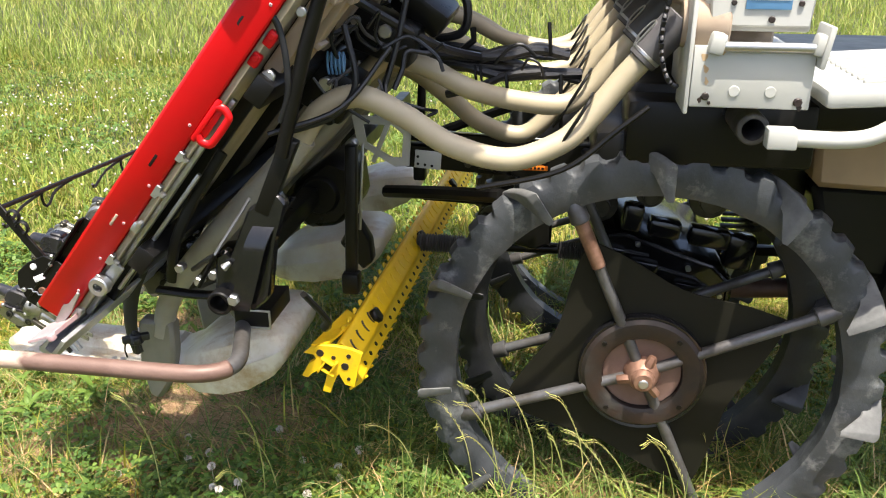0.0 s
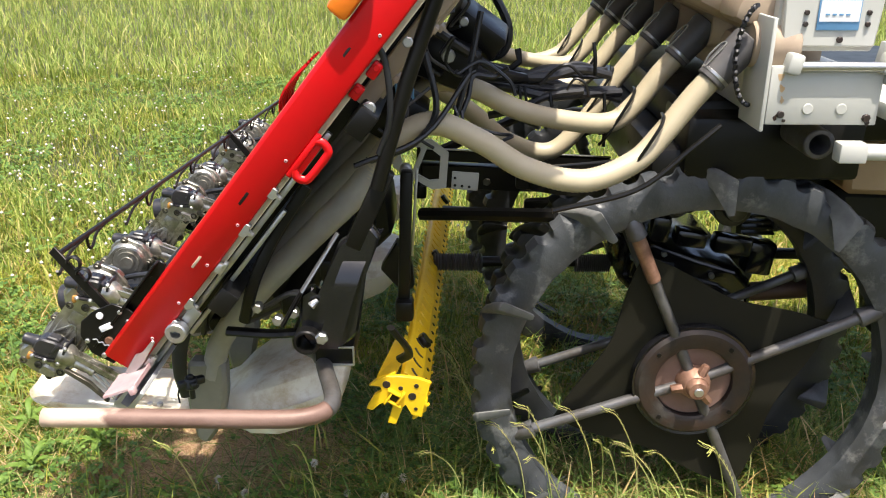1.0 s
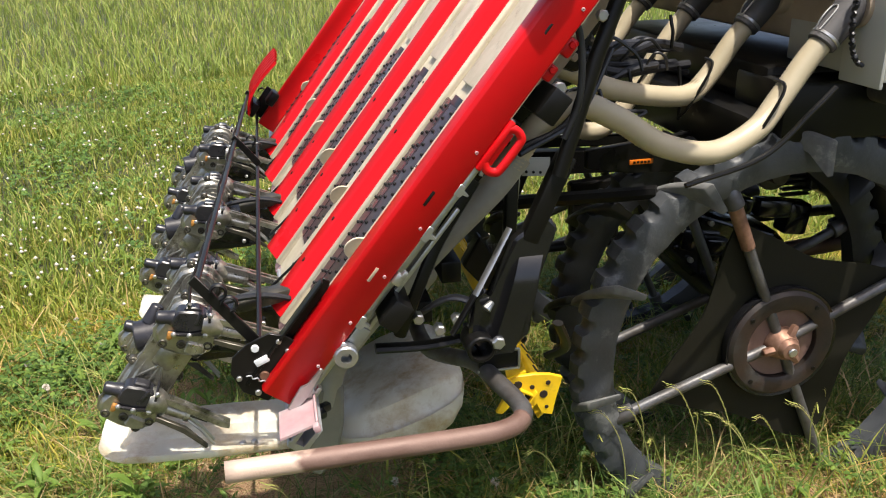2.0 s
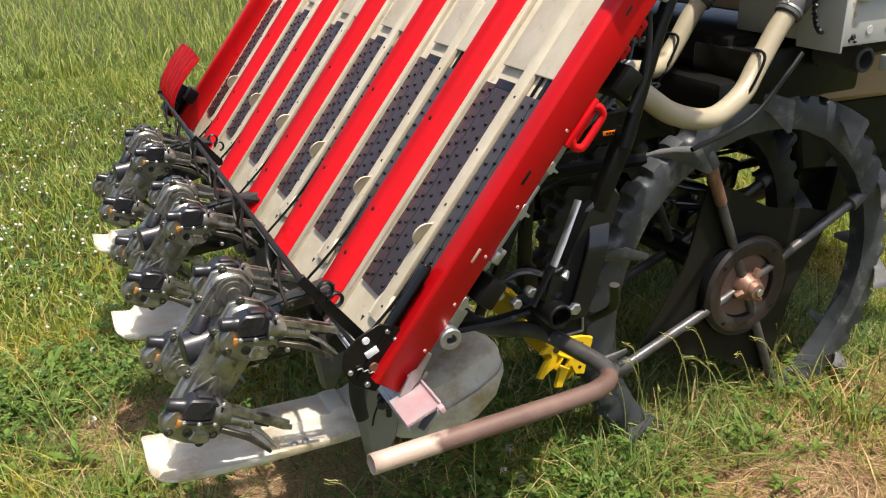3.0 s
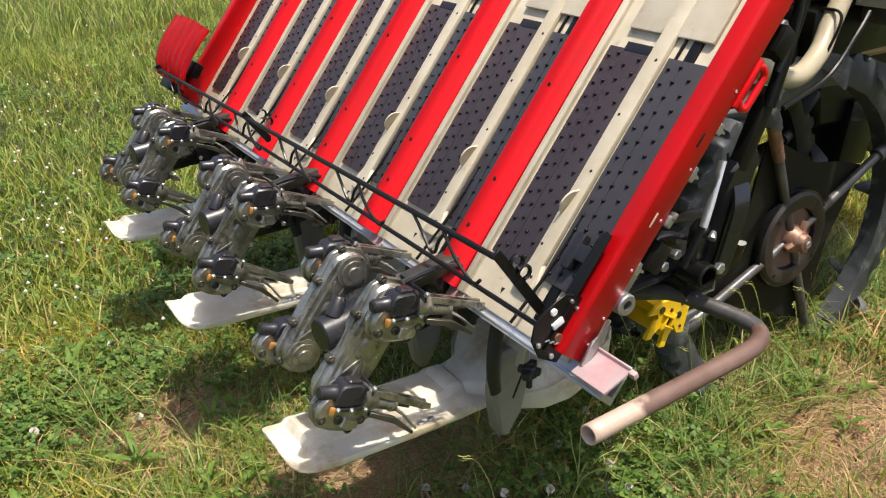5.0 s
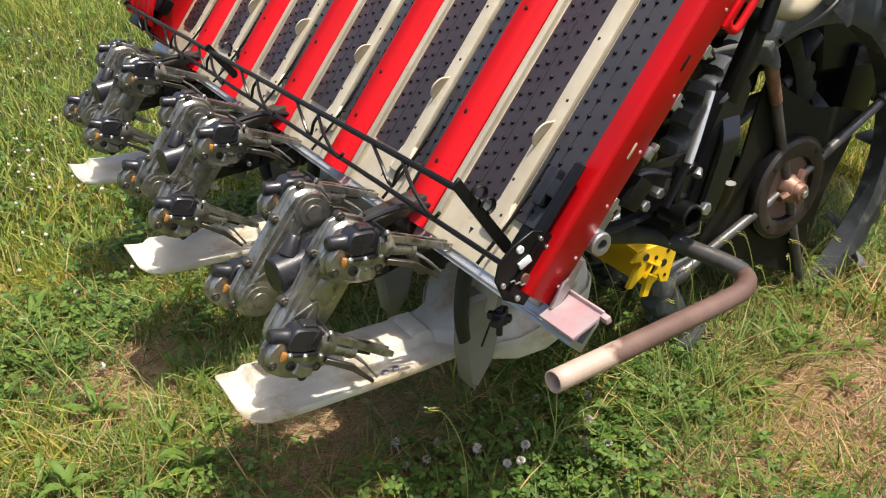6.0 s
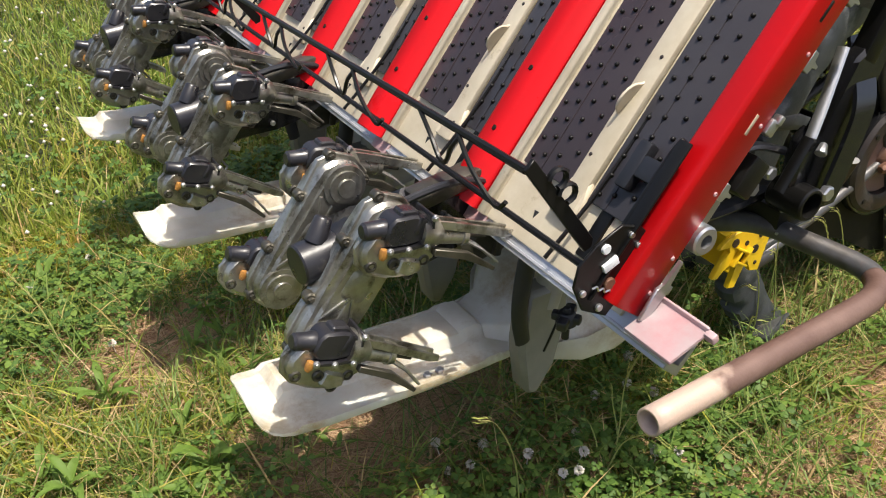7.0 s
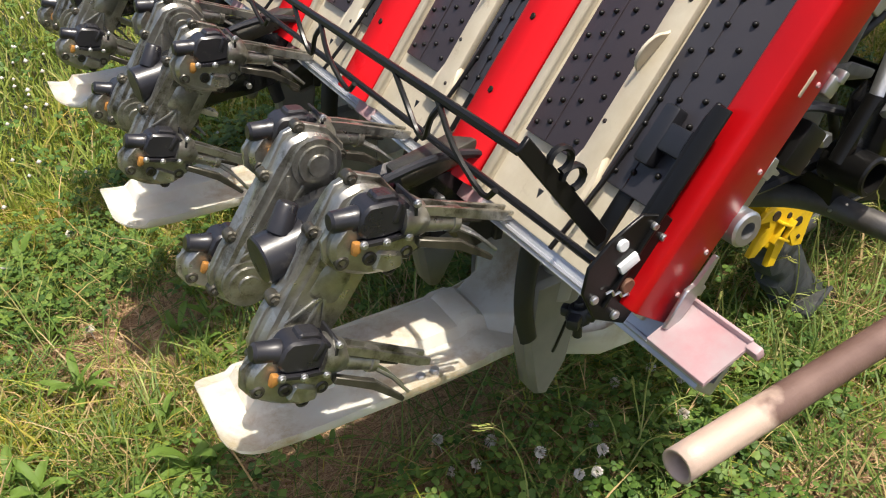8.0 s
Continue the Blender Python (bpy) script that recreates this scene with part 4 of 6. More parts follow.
for a, d in ((0.045, 0.0), (0.275, 0.0)):
    bm = B()
    box(bm, (a, -0.318, -0.012), (0.020, 0.014, 0.016), bev=0.003)
    box(bm, (a + 0.012, -0.322, -0.014), (0.012, 0.012, 0.008), bev=0.002)
    part("rail_clip", bm, STEEL, machine, "bright steel clip", PLAT)
bm = B()
prism(bm, [(0.010, -0.002), (0.010, 0.012), (0.052, 0.016), (0.060, 0.008), (0.094, 0.008), (0.094, 0.002), (0.050, -0.004)], -0.334, -0.329, 0.001)
part("lower_clip", bm, STEEL, machine, "folded bright metal clip at the rail's foot", PLAT)
for a, l in ((0.115, 0.030), (0.175, 0.022), (0.345, 0.026), (0.430, 0.020)):
    bm = B()
    prism(bm, [(a, 0.0), (a + l, 0.0), (a + l, -0.010), (a + l * 0.6, -0.010), (a + l * 0.6, -0.022), (a + l * 0.4, -0.022), (a + l * 0.4, -0.012), (a, -0.012)], -0.322, -0.310, 0.001)
    part("rail_bracket", bm, STEEL, machine, "stepped bright metal bracket under the rail", PLAT)
for pts, r, mt in (([(-0.93, -0.24, 0.69), (-0.90, -0.26, 0.78), (-0.86, -0.25, 0.86), (-0.80, -0.24, 0.95)], 0.011, BLACK), ([(-0.97, -0.22, 0.66), (-0.88, -0.22, 0.655), (-0.80, -0.23, 0.668)], 0.013, BLACK), ([(-0.90, -0.20, 0.70), (-0.84, -0.22, 0.74), (-0.79, -0.24, 0.73)], 0.009, PIPE_GREY), ([(-0.66, -0.26, 0.69), (-0.63, -0.22, 0.62), (-0.65, -0.18, 0.58)], 0.010, BLACK)):
    bm = B()
    sweep(bm, smooth_pts(pts, 5), r, 8, flat=0.6)
    part("link_rod", bm, mt, machine, "dark steel link beside the gear case")
for u, w in ((-0.865, 0.70), (-0.835, 0.715), (-0.90, 0.725)):
    bm = B()
    cyl(bm, (u, -0.262, w), (u, -0.240, w), 0.010, 0.009, 6)
    part("link_bolt", bm, STEEL, machine, "bright link bolt")
bm = B()
for v in (-0.20, 0.10, 0.40, 0.70, 1.0, 1.3):
    box(bm, (0.48, v, -0.016), (0.90, 0.022, 0.040), bev=0.003)
box(bm, (0.62, 0.56, -0.05), (0.05, 1.75, 0.035), bev=0.004)
box(bm, (0.22, 0.56, -0.05), (0.05, 1.75, 0.035), bev=0.004)
part("platform_frame", bm, BLACK, machine, "black steel frame under the platform", PLAT)

# tan lane backs and red fittings seen under the platform's upper half
for k, v in enumerate((-0.225, -0.150, 0.03, 0.20)):
    bm = B()
    box(bm, (0.86, v, -0.036 - 0.010 * (k % 2)), (0.46, 0.050, 0.030), bev=0.006)
    for j in range(4):
        box(bm, (0.70 + 0.10 * j, v, -0.054 - 0.010 * (k % 2)), (0.012, 0.052, 0.010), bev=0.002)
    part("lane_back", bm, BEIGE, machine, "dusty tan back rib of the seedling lane", PLAT)
for a, n, l in ((0.700, -0.016, 0.030), (0.655, -0.014, 0.026)):
    bm = B()
    box(bm, (a, -0.300, n), (l, 0.014, 0.018), bev=0.004)
    cyl(bm, (a + 0.005, -0.310, n), (a + 0.005, -0.300, n), 0.006, None, 10)
    part("red_clip", bm, RED, machine, "small red plastic clip", PLAT)
for a, n, r in ((0.700, -0.012, 0.010), (0.645, -0.045, 0.012), (0.765, -0.030, 0.009)):
    bm = B()
    cyl(bm, (a, -0.300, n), (a, -0.286, n), r, r * 0.9, 8)
    part("fitting_bolt", bm, STEEL, machine, "bright bolt under the rail", PLAT)

# red folding end panel over the far lane
bm = B()
prof = smooth_pts([(0.040, 0, 0.118), (0.075, 0, 0.140), (0.120, 0, 0.150), (0.180, 0, 0.150), (0.240, 0, 0.142)], 4)
cols = [1.37 + 0.29 * i / 48 for i in range(49)]
g = [[bm.verts.new((p.x + 0.010 * math.sin(2.6 * j / 48), v + 0.15 * (p.x - 0.04) * (0.5 + j / 48), p.z + 0.0045 * (1 if (j // 4) % 2 else -1))) for j, v in enumerate(cols)] for p in prof]
for i in range(len(g) - 1):
    for j in range(len(cols) - 1):
        bm.faces.new((g[i][j], g[i + 1][j], g[i + 1][j + 1], g[i][j + 1]))
bmesh.ops.solidify(bm, geom=list(bm.faces), thickness=0.003)
endp = part("end_panel", bm, RED, machine, "curved ribbed red end panel", PLAT)
bm = B()
box(bm, (0.045, 1.55, 0.105), (0.05, 0.10, 0.03), bev=0.005)
box(bm, (0.115, 1.53, 0.070), (0.05, 0.07, 0.030), bev=0.006)
box(bm, (0.075, 1.60, 0.050), (0.11, 0.012, 0.10), bev=0.003)
part("end_hinge", bm, BLACK, endp)

# ---- planting frame on the near side ----
bm = B()
prism(bm, [(-0.822, 0.690), (-0.815, 0.765), (-0.792, 0.780), (-0.786, 0.745), (-0.745, 0.860), (-0.690, 0.895), (-0.672, 0.872), (-0.705, 0.800), (-0.716, 0.690), (-0.745, 0.660), (-0.800, 0.660)], -0.284, -0.258, 0.005)
gear_case = part("side_gear_case", bm, GLOSS, machine, "glossy black side gear case", angle=35)
bm = B()
cyl(bm, (-0.806, -0.308, 0.681), (-0.806, -0.250, 0.681), 0.024, None, 20, hole=0.018)
part("pivot_tube", bm, BLACK, gear_case)
bm = B()
cyl(bm, (-0.778, -0.312, 0.691), (-0.778, -0.300, 0.691), 0.0115, None, 6)
part("bolt", bm, STEEL, gear_case, "bright hexagon bolt")
bm = B()
cyl(bm, (-0.796, -0.296, 0.748), (-0.784, -0.290, 0.758), 0.008, 0.005, 8)
part("bolt", bm, STEEL, gear_case)
# broad strap that bends back at its top
bm = B()
line = smooth_pts([(-0.770, -0.300, 0.668), (-0.757, -0.301, 0.705), (-0.737, -0.301, 0.772), (-0.728, -0.297, 0.800), (-0.718, -0.284, 0.824), (-0.703, -0.260, 0.850), (-0.688, -0.240, 0.872)], 4)
rows = []
for i, p in enumerate(line):
    d = (line[min(i + 1, len(line) - 1)] - line[max(i - 1, 0)]).normalized()
    out = Vector((0, -d.z, d.y)).normalized() * 0.003
    rows.append([bm.verts.new(p + Vector((s * 0.021, 0, 0)) + out * k) for s, k in ((-1, -1), (-1, 1), (0.9, 1), (0.9, -1))])
for P, Q in zip(rows, rows[1:]):
    for i in range(4):
        bm.faces.new((P[i], P[(i + 1) % 4], Q[(i + 1) % 4], Q[i]))
bm.faces.new(rows[0][::-1]), bm.faces.new(rows[-1])
part("strap", bm, GLOSS, gear_case, "bent glossy black steel strap")
bm = B()
sweep(bm, [(-0.812, -0.288, 0.772), (-0.790, -0.280, 0.806), (-0.748, -0.262, 0.872)], 0.0075, 8, flat=0.4)
part("side_blade", bm, STEEL, gear_case, "narrow bright steel blade")
bm = B()
sweep(bm, [(-0.850, -0.285, 0.705), (-0.812, -0.286, 0.772)], 0.0085, 8, flat=0.5)
part("side_blade", bm, BLACK, gear_case)
bm = B()
sweep(bm, [(-0.675, -0.285, 0.96), (-0.622, -0.285, 1.14), (-0.575, -0.285, 1.27), (-0.46, -0.285, 1.50)], 0.0125, 10)
strut = part("lift_strut", bm, BLACK, machine, "long dark lift strut")
bm = B()
box(bm, (-0.690, -0.272, 0.920), (0.030, 0.026, 0.150), (0, 24, 0), bev=0.004)
part("strut_sleeve", bm, BLACK, strut)
bm = B()
sweep(bm, smooth_pts([(-0.73, -0.31, 1.135), (-0.715, -0.32, 1.185), (-0.685, -0.315, 1.205), (-0.660, -0.305, 1.185), (-0.650, -0.300, 1.130), (-0.652, -0.295, 1.070), (-0.670, -0.290, 1.020)], 6), 0.0055, 10)
part("bent_cable", bm, BLACK_PL, machine, "bent black control cable")
bm = B()
box(bm, (-0.87, 0.70, 0.645), (0.055, 1.55, 0.045), bev=0.005)
box(bm, (-0.80, 0.70, 0.71), (0.04, 1.50, 0.045), bev=0.005)
part("planting_beam", bm, BLACK, machine, "black cross beam of the planting unit")
bm = B()
box(bm, (-0.765, -0.20, 0.632), (0.070, 0.12, 0.034), bev=0.002)
chan = part("square_tube", bm, BLACK, machine)
bm = B()
for c, sz in (((-0.765, -0.262, 0.650), (0.074, 0.004, 0.004)), ((-0.765, -0.262, 0.614), (0.074, 0.004, 0.004)), ((-0.729, -0.262, 0.632), (0.004, 0.004, 0.038))):
    box(bm, c, sz, bev=0.001)
part("bare_edge", bm, STEEL, chan, "thin pale edge")
# posts and plates between platform and body
for v in (0.07, 0.95):
    bm = B()
    box(bm, (-0.652, v, 0.73), (0.026, 0.026, 0.32), (0, 2, 0), bev=0.005)
    box(bm, (-0.655, v - 0.01, 0.575), (0.04, 0.04, 0.05), bev=0.008)
    part("mast_post", bm, BLACK, machine, "black upright mast post")
bm = B()
prism(bm, [(-0.86, 0.66), (-0.85, 0.73), (-0.76, 0.80), (-0.70, 0.78), (-0.69, 0.68), (-0.74, 0.63), (-0.82, 0.62)], 0.26, 0.42, 0.012)
cyl(bm, (-0.78, 0.245, 0.71), (-0.78, 0.265, 0.71), 0.045, 0.050, 20)
part("drive_housing", bm, BLACK, machine, "black central drive housing")
bm = B()
prism(bm, [(-0.72, 0.61), (-0.665, 0.545), (-0.640, 0.565), (-0.645, 0.62), (-0.68, 0.68)], 0.20, 0.24, 0.004)
part("gusset", bm, BLACK, machine)
for v0, v1 in ((0.307, 0.083), (0.85, 1.08)):
    bm = B()
    sweep(bm, [(-0.625, v0, 0.712), (-0.50, v0 + (v1 - v0) * 0.42, 0.745), (-0.325, v1, 0.787)], 0.016, 8)
    part("lower_link", bm, BLACK, machine, "black steel lower link")
bm = B()
prism(bm, [(-0.40, 0.780), (-0.30, 0.765), (-0.09, 0.75), (-0.07, 0.86), (-0.30, 0.835), (-0.40, 0.825)], 0.30, 0.32, 0.004)
prism(bm, [(-0.36, 0.68), (-0.22, 0.69), (-0.22, 0.52), (-0.27, 0.50), (-0.35, 0.52)], 0.50, 0.54, 0.006)
prism(bm, [(-0.58, 0.645), (-0.18, 0.625), (-0.18, 0.60), (-0.58, 0.615)], 0.54, 0.58, 0.004)
part("rear_frame", bm, BLACK, machine, "black rear link frame with openings")
bm = B()
prism(bm, [(-0.64, 0.690), (-0.40, 0.680), (-0.12, 0.668), (-0.12, 0.732), (-0.40, 0.745), (-0.64, 0.757)], 0.60, 0.64, 0.005)
beam = part("link_beam", bm, BLACK, machine, "black box-section link beam")
bm = B()
cyl(bm, (-0.458, 0.590, 0.708), (-0.458, 0.602, 0.708), 0.012, 0.010, 6)
part("bolt", bm, GRIME, beam)
bm = B()
prism(bm, [(-0.64, 0.766), (-0.12, 0.744), (-0.12, 0.775), (-0.64, 0.797)], 0.60, 0.625, 0.004)
beam = part("link_beam", bm, BLACK, machine, "slim black upper link beam")
bm = B()
prism(bm, [(-0.64, 0.798), (-0.12, 0.776), (-0.12, 0.780), (-0.64, 0.802)], 0.598, 0.604, 0.001)
part("bare_edge", bm, STEEL, beam, "thin pale edge")
bm = B()
box(bm, (-0.264, 0.298, 0.79), (0.060, 0.003, 0.012), bev=0.0008)
sticker = part("warning_label", bm, ORANGE, machine, "small orange warning label")
bm = B()
for k in range(5):
    box(bm, (-0.282 + 0.009 * k, 0.296, 0.79), (0.006, 0.002, 0.005), bev=0)
part("print", bm, BLACK, sticker)
# white perforated bracket at the mast
bm = B()
outer = [(-0.703, 0.900), (-0.692, 0.832), (-0.600, 0.778), (-0.566, 0.782), (-0.560, 0.868), (-0.600, 0.900)]
cu, cw = sum(p[0] for p in outer) / 6, sum(p[1] for p in outer) / 6
inner = [(cu + (u - cu) * 0.68, cw + (w - cw) * 0.66) for u, w in outer]
rings = [[bm.verts.new((u, v, w)) for u, w in ring] for ring, v in ((outer, 0.297), (inner, 0.297), (inner, 0.303), (outer, 0.303))]
for P, Q in zip(rings, rings[1:] + rings[:1]):
    for i in range(6):
        bm.faces.new((P[i], P[(i + 1) % 6], Q[(i + 1) % 6], Q[i]))
white_b = part("mast_bracket", bm, WHITE, machine, "white perforated mast bracket")
bm = B()
box(bm, (-0.634, 0.300, 0.838), (0.012, 0.005, 0.110), (0, 22, 0), bev=0.002)
part("bracket_web", bm, WHITE, white_b)
bm = B()
box(bm, (-0.521, 0.305, 0.797), (0.064, 0.005, 0.044), (0, 4, 0), bev=0.002)
part("hole_plate", bm, WHITE, white_b)
for x, z in ((-0.545, 0.787), (-0.528, 0.785), (-0.511, 0.783), (-0.545, 0.805)):
    bm = B()
    cyl(bm, (x, 0.3005, z), (x, 0.304, z), 0.0036, None, 8)
    part("bolt", bm, BLACK, white_b)
bm = B()
box(bm, (-0.632, 0.088, 0.79), (0.006, 0.004, 0.200), (0, 4, 0), bev=0.001)
cyl(bm, (-0.650, 0.080, 0.885), (-0.650, 0.105, 0.885), 0.013, None, 12)
part("post_edge", bm, STEEL, machine, "thin pale edge of the mast post")

# drive shaft with bellows
bm = B()
cyl(bm, (-0.60, 0.61, 0.462), (-0.02, 0.61, 0.470), 0.016, None, 12)
shaft = part("drive_shaft", bm, BLACK, machine, "black drive shaft")
for u0, u1 in ((-0.605, -0.465), (-0.20, -0.10)):
    bm = B()
    m = 34
    sweep(bm, [(u0 + (u1 - u0) * i / m, 0.61, 0.463) for i in range(m + 1)], lambda i, f: 0.0275 if i % 2 else 0.0215, 14)
    part("bellows", bm, CUFF, shaft, "ribbed grey rubber bellows")

# cable bundle
rd0 = random.Random(11)
for k in range(9):
    # two loose strands that part towards the hopper
    bm = B()
    up = k < 5
    v0 = 0.28 + rd0.uniform(-0.05, 0.05)
    mid = 1.052 if up else 1.030
    ends = (-0.20, 1.062) if up else (-0.17, 1.012)
    pts = [(-0.76, v0 - 0.25, 1.02), (-0.66, v0 - 0.08, 1.055), (-0.53, v0, mid + 0.006), (-0.43, v0, mid), (-0.34, v0 + 0.01, (mid + ends[1]) / 2), (-0.27, v0 + 0.02, ends[1]), (ends[0], v0 + 0.04, ends[1] - 0.004)]
    pts = [(x, y + rd0.uniform(-0.008, 0.008), z + rd0.uniform(-0.013, 0.013)) for x, y, z in pts]
    sweep(bm, smooth_pts(pts, 7), rd0.choice((0.004, 0.0055, 0.007, 0.010)) if k not in (1, 6) else 0.013, 8)
    part("cable", bm, BLACK_PL, machine, "black rubber cable")
for pts, r in (([(-0.47, 0.26, 0.965), (-0.40, 0.25, 0.985), (-0.33, 0.25, 1.015), (-0.26, 0.26, 1.022)], 0.009), ([(-0.30, 0.23, 1.03), (-0.285, 0.22, 1.055), (-0.262, 0.22, 1.045), (-0.25, 0.23, 1.015)], 0.003), ([(-0.36, 0.23, 1.04), (-0.33, 0.22, 1.075), (-0.30, 0.22, 1.085), (-0.27, 0.23, 1.06)], 0.004)):
    bm = B()
    sweep(bm, smooth_pts(pts, 6), r, 8)
    part("cable", bm, BLACK_PL, machine, "black rubber cable")
for u, w, h, r in ((-0.405, 1.035, 0.050, 0.0030), (-0.392, 1.035, 0.062, 0.0030), (-0.335, 1.020, 0.055, 0.0040), (-0.215, 1.020, 0.120, 0.0042), (-0.245, 1.130, 0.070, 0.0042), (-0.41, 1.115, 0.050, 0.0075)):
    bm = B()
    sweep(bm, [(u, 0.245, w), (u + 0.004, 0.235, w - h * 0.5), (u + (0.028 if r > 0.007 else -0.006) * -1, 0.24, w - h)], r, 6)
    part("cable_tie", bm, BLACK, machine)
# tangle of thin wires round the gear box
for k in range(12):
    bm = B()
    p = Vector((rd0.uniform(-0.72, -0.52), rd0.uniform(-0.10, 0.02), rd0.uniform(1.00, 1.20)))
    pts = [p]
    for i in range(4):
        p = p + Vector((rd0.uniform(-0.02, 0.055), rd0.uniform(-0.012, 0.03), rd0.uniform(-0.05, 0.045)))
        pts.append(p)
    sweep(bm, smooth_pts(pts, 6), rd0.choice((0.0025, 0.0035, 0.005)), 6)
    part("wire", bm, CUFF if k % 4 == 0 else BLACK_PL, machine, "thin rubber-coated wire")
# wires and small gear behind the platform's top
for pts, r, mt in (([(-0.60, -0.12, 1.16), (-0.58, -0.13, 1.06), (-0.62, -0.14, 1.00), (-0.70, -0.15, 0.97)], 0.006, BLACK_PL), ([(-0.50, -0.02, 1.22), (-0.52, -0.04, 1.12), (-0.545, -0.06, 1.03)], 0.006, BLACK_PL), ([(-0.72, -0.22, 0.98), (-0.60, -0.16, 1.02), (-0.52, -0.10, 1.12)], 0.005, BLACK_PL),
                   ([(-0.47, 0.30, 1.24), (-0.43, 0.30, 1.16), (-0.44, 0.30, 1.10), (-0.50, 0.32, 1.08)], 0.010, BLACK_PL), ([(-0.60, -0.05, 1.20), (-0.54, 0.02, 1.15), (-0.46, 0.12, 1.09), (-0.38, 0.25, 1.05)], 0.009, BLACK_PL), ([(-0.36, -0.10, 0.86), (-0.20, -0.09, 0.90), (-0.10, -0.08, 0.98), (-0.05, -0.07, 1.02)], 0.0055, BLACK)):
    bm = B()
    sweep(bm, smooth_pts(pts, 6), r, 8)
    part("cable", bm, mt, machine, "black rubber cable")
bm = B()
box(bm, (-0.58, 0.10, 1.12), (0.16, 0.10, 0.09), (0, 20, 0), bev=0.012)
ctl = part("slide_gearbox", bm, BLACK, machine, "black gear box behind the platform")
for c, size, turn in (((-0.50, 0.16, 1.17), (0.12, 0.12, 0.06), (10, 35, 0)), ((-0.66, 0.02, 1.02), (0.10, 0.12, 0.10), (0, 30, 0))):
    bm = B()
    box(bm, c, size, turn, bev=0.012)
    part("gearbox_cover", bm, BLACK, ctl)
for k, (x, y, z) in enumerate(((-0.62, 0.045, 1.15), (-0.56, 0.042, 1.13), (-0.53, 0.09, 1.19), (-0.66, -0.045, 1.04))):
    bm = B()
    cyl(bm, (x, y - 0.012, z), (x, y + 0.008, z), 0.014 if k % 2 else 0.010, None, 8)
    part("bolt", bm, STEEL, ctl)
bm = B()
box(bm, (-0.505, 0.09, 1.115), (0.012, 0.010, 0.040), (0, 15, 0), bev=0.003)
part("clip", bm, GREEN_CLIP, ctl, "green plastic clip")
bm = B()
helix = [(-0.66 + 0.0075 * i / 8, -0.03 + 0.014 * math.cos(i * 0.785), 1.075 + 0.022 * math.sin(i * 0.785)) for i in range(40)]
sweep(bm, helix, 0.0028, 6)
part("coil_spring", bm, BLUE, ctl, "small blue coil spring")


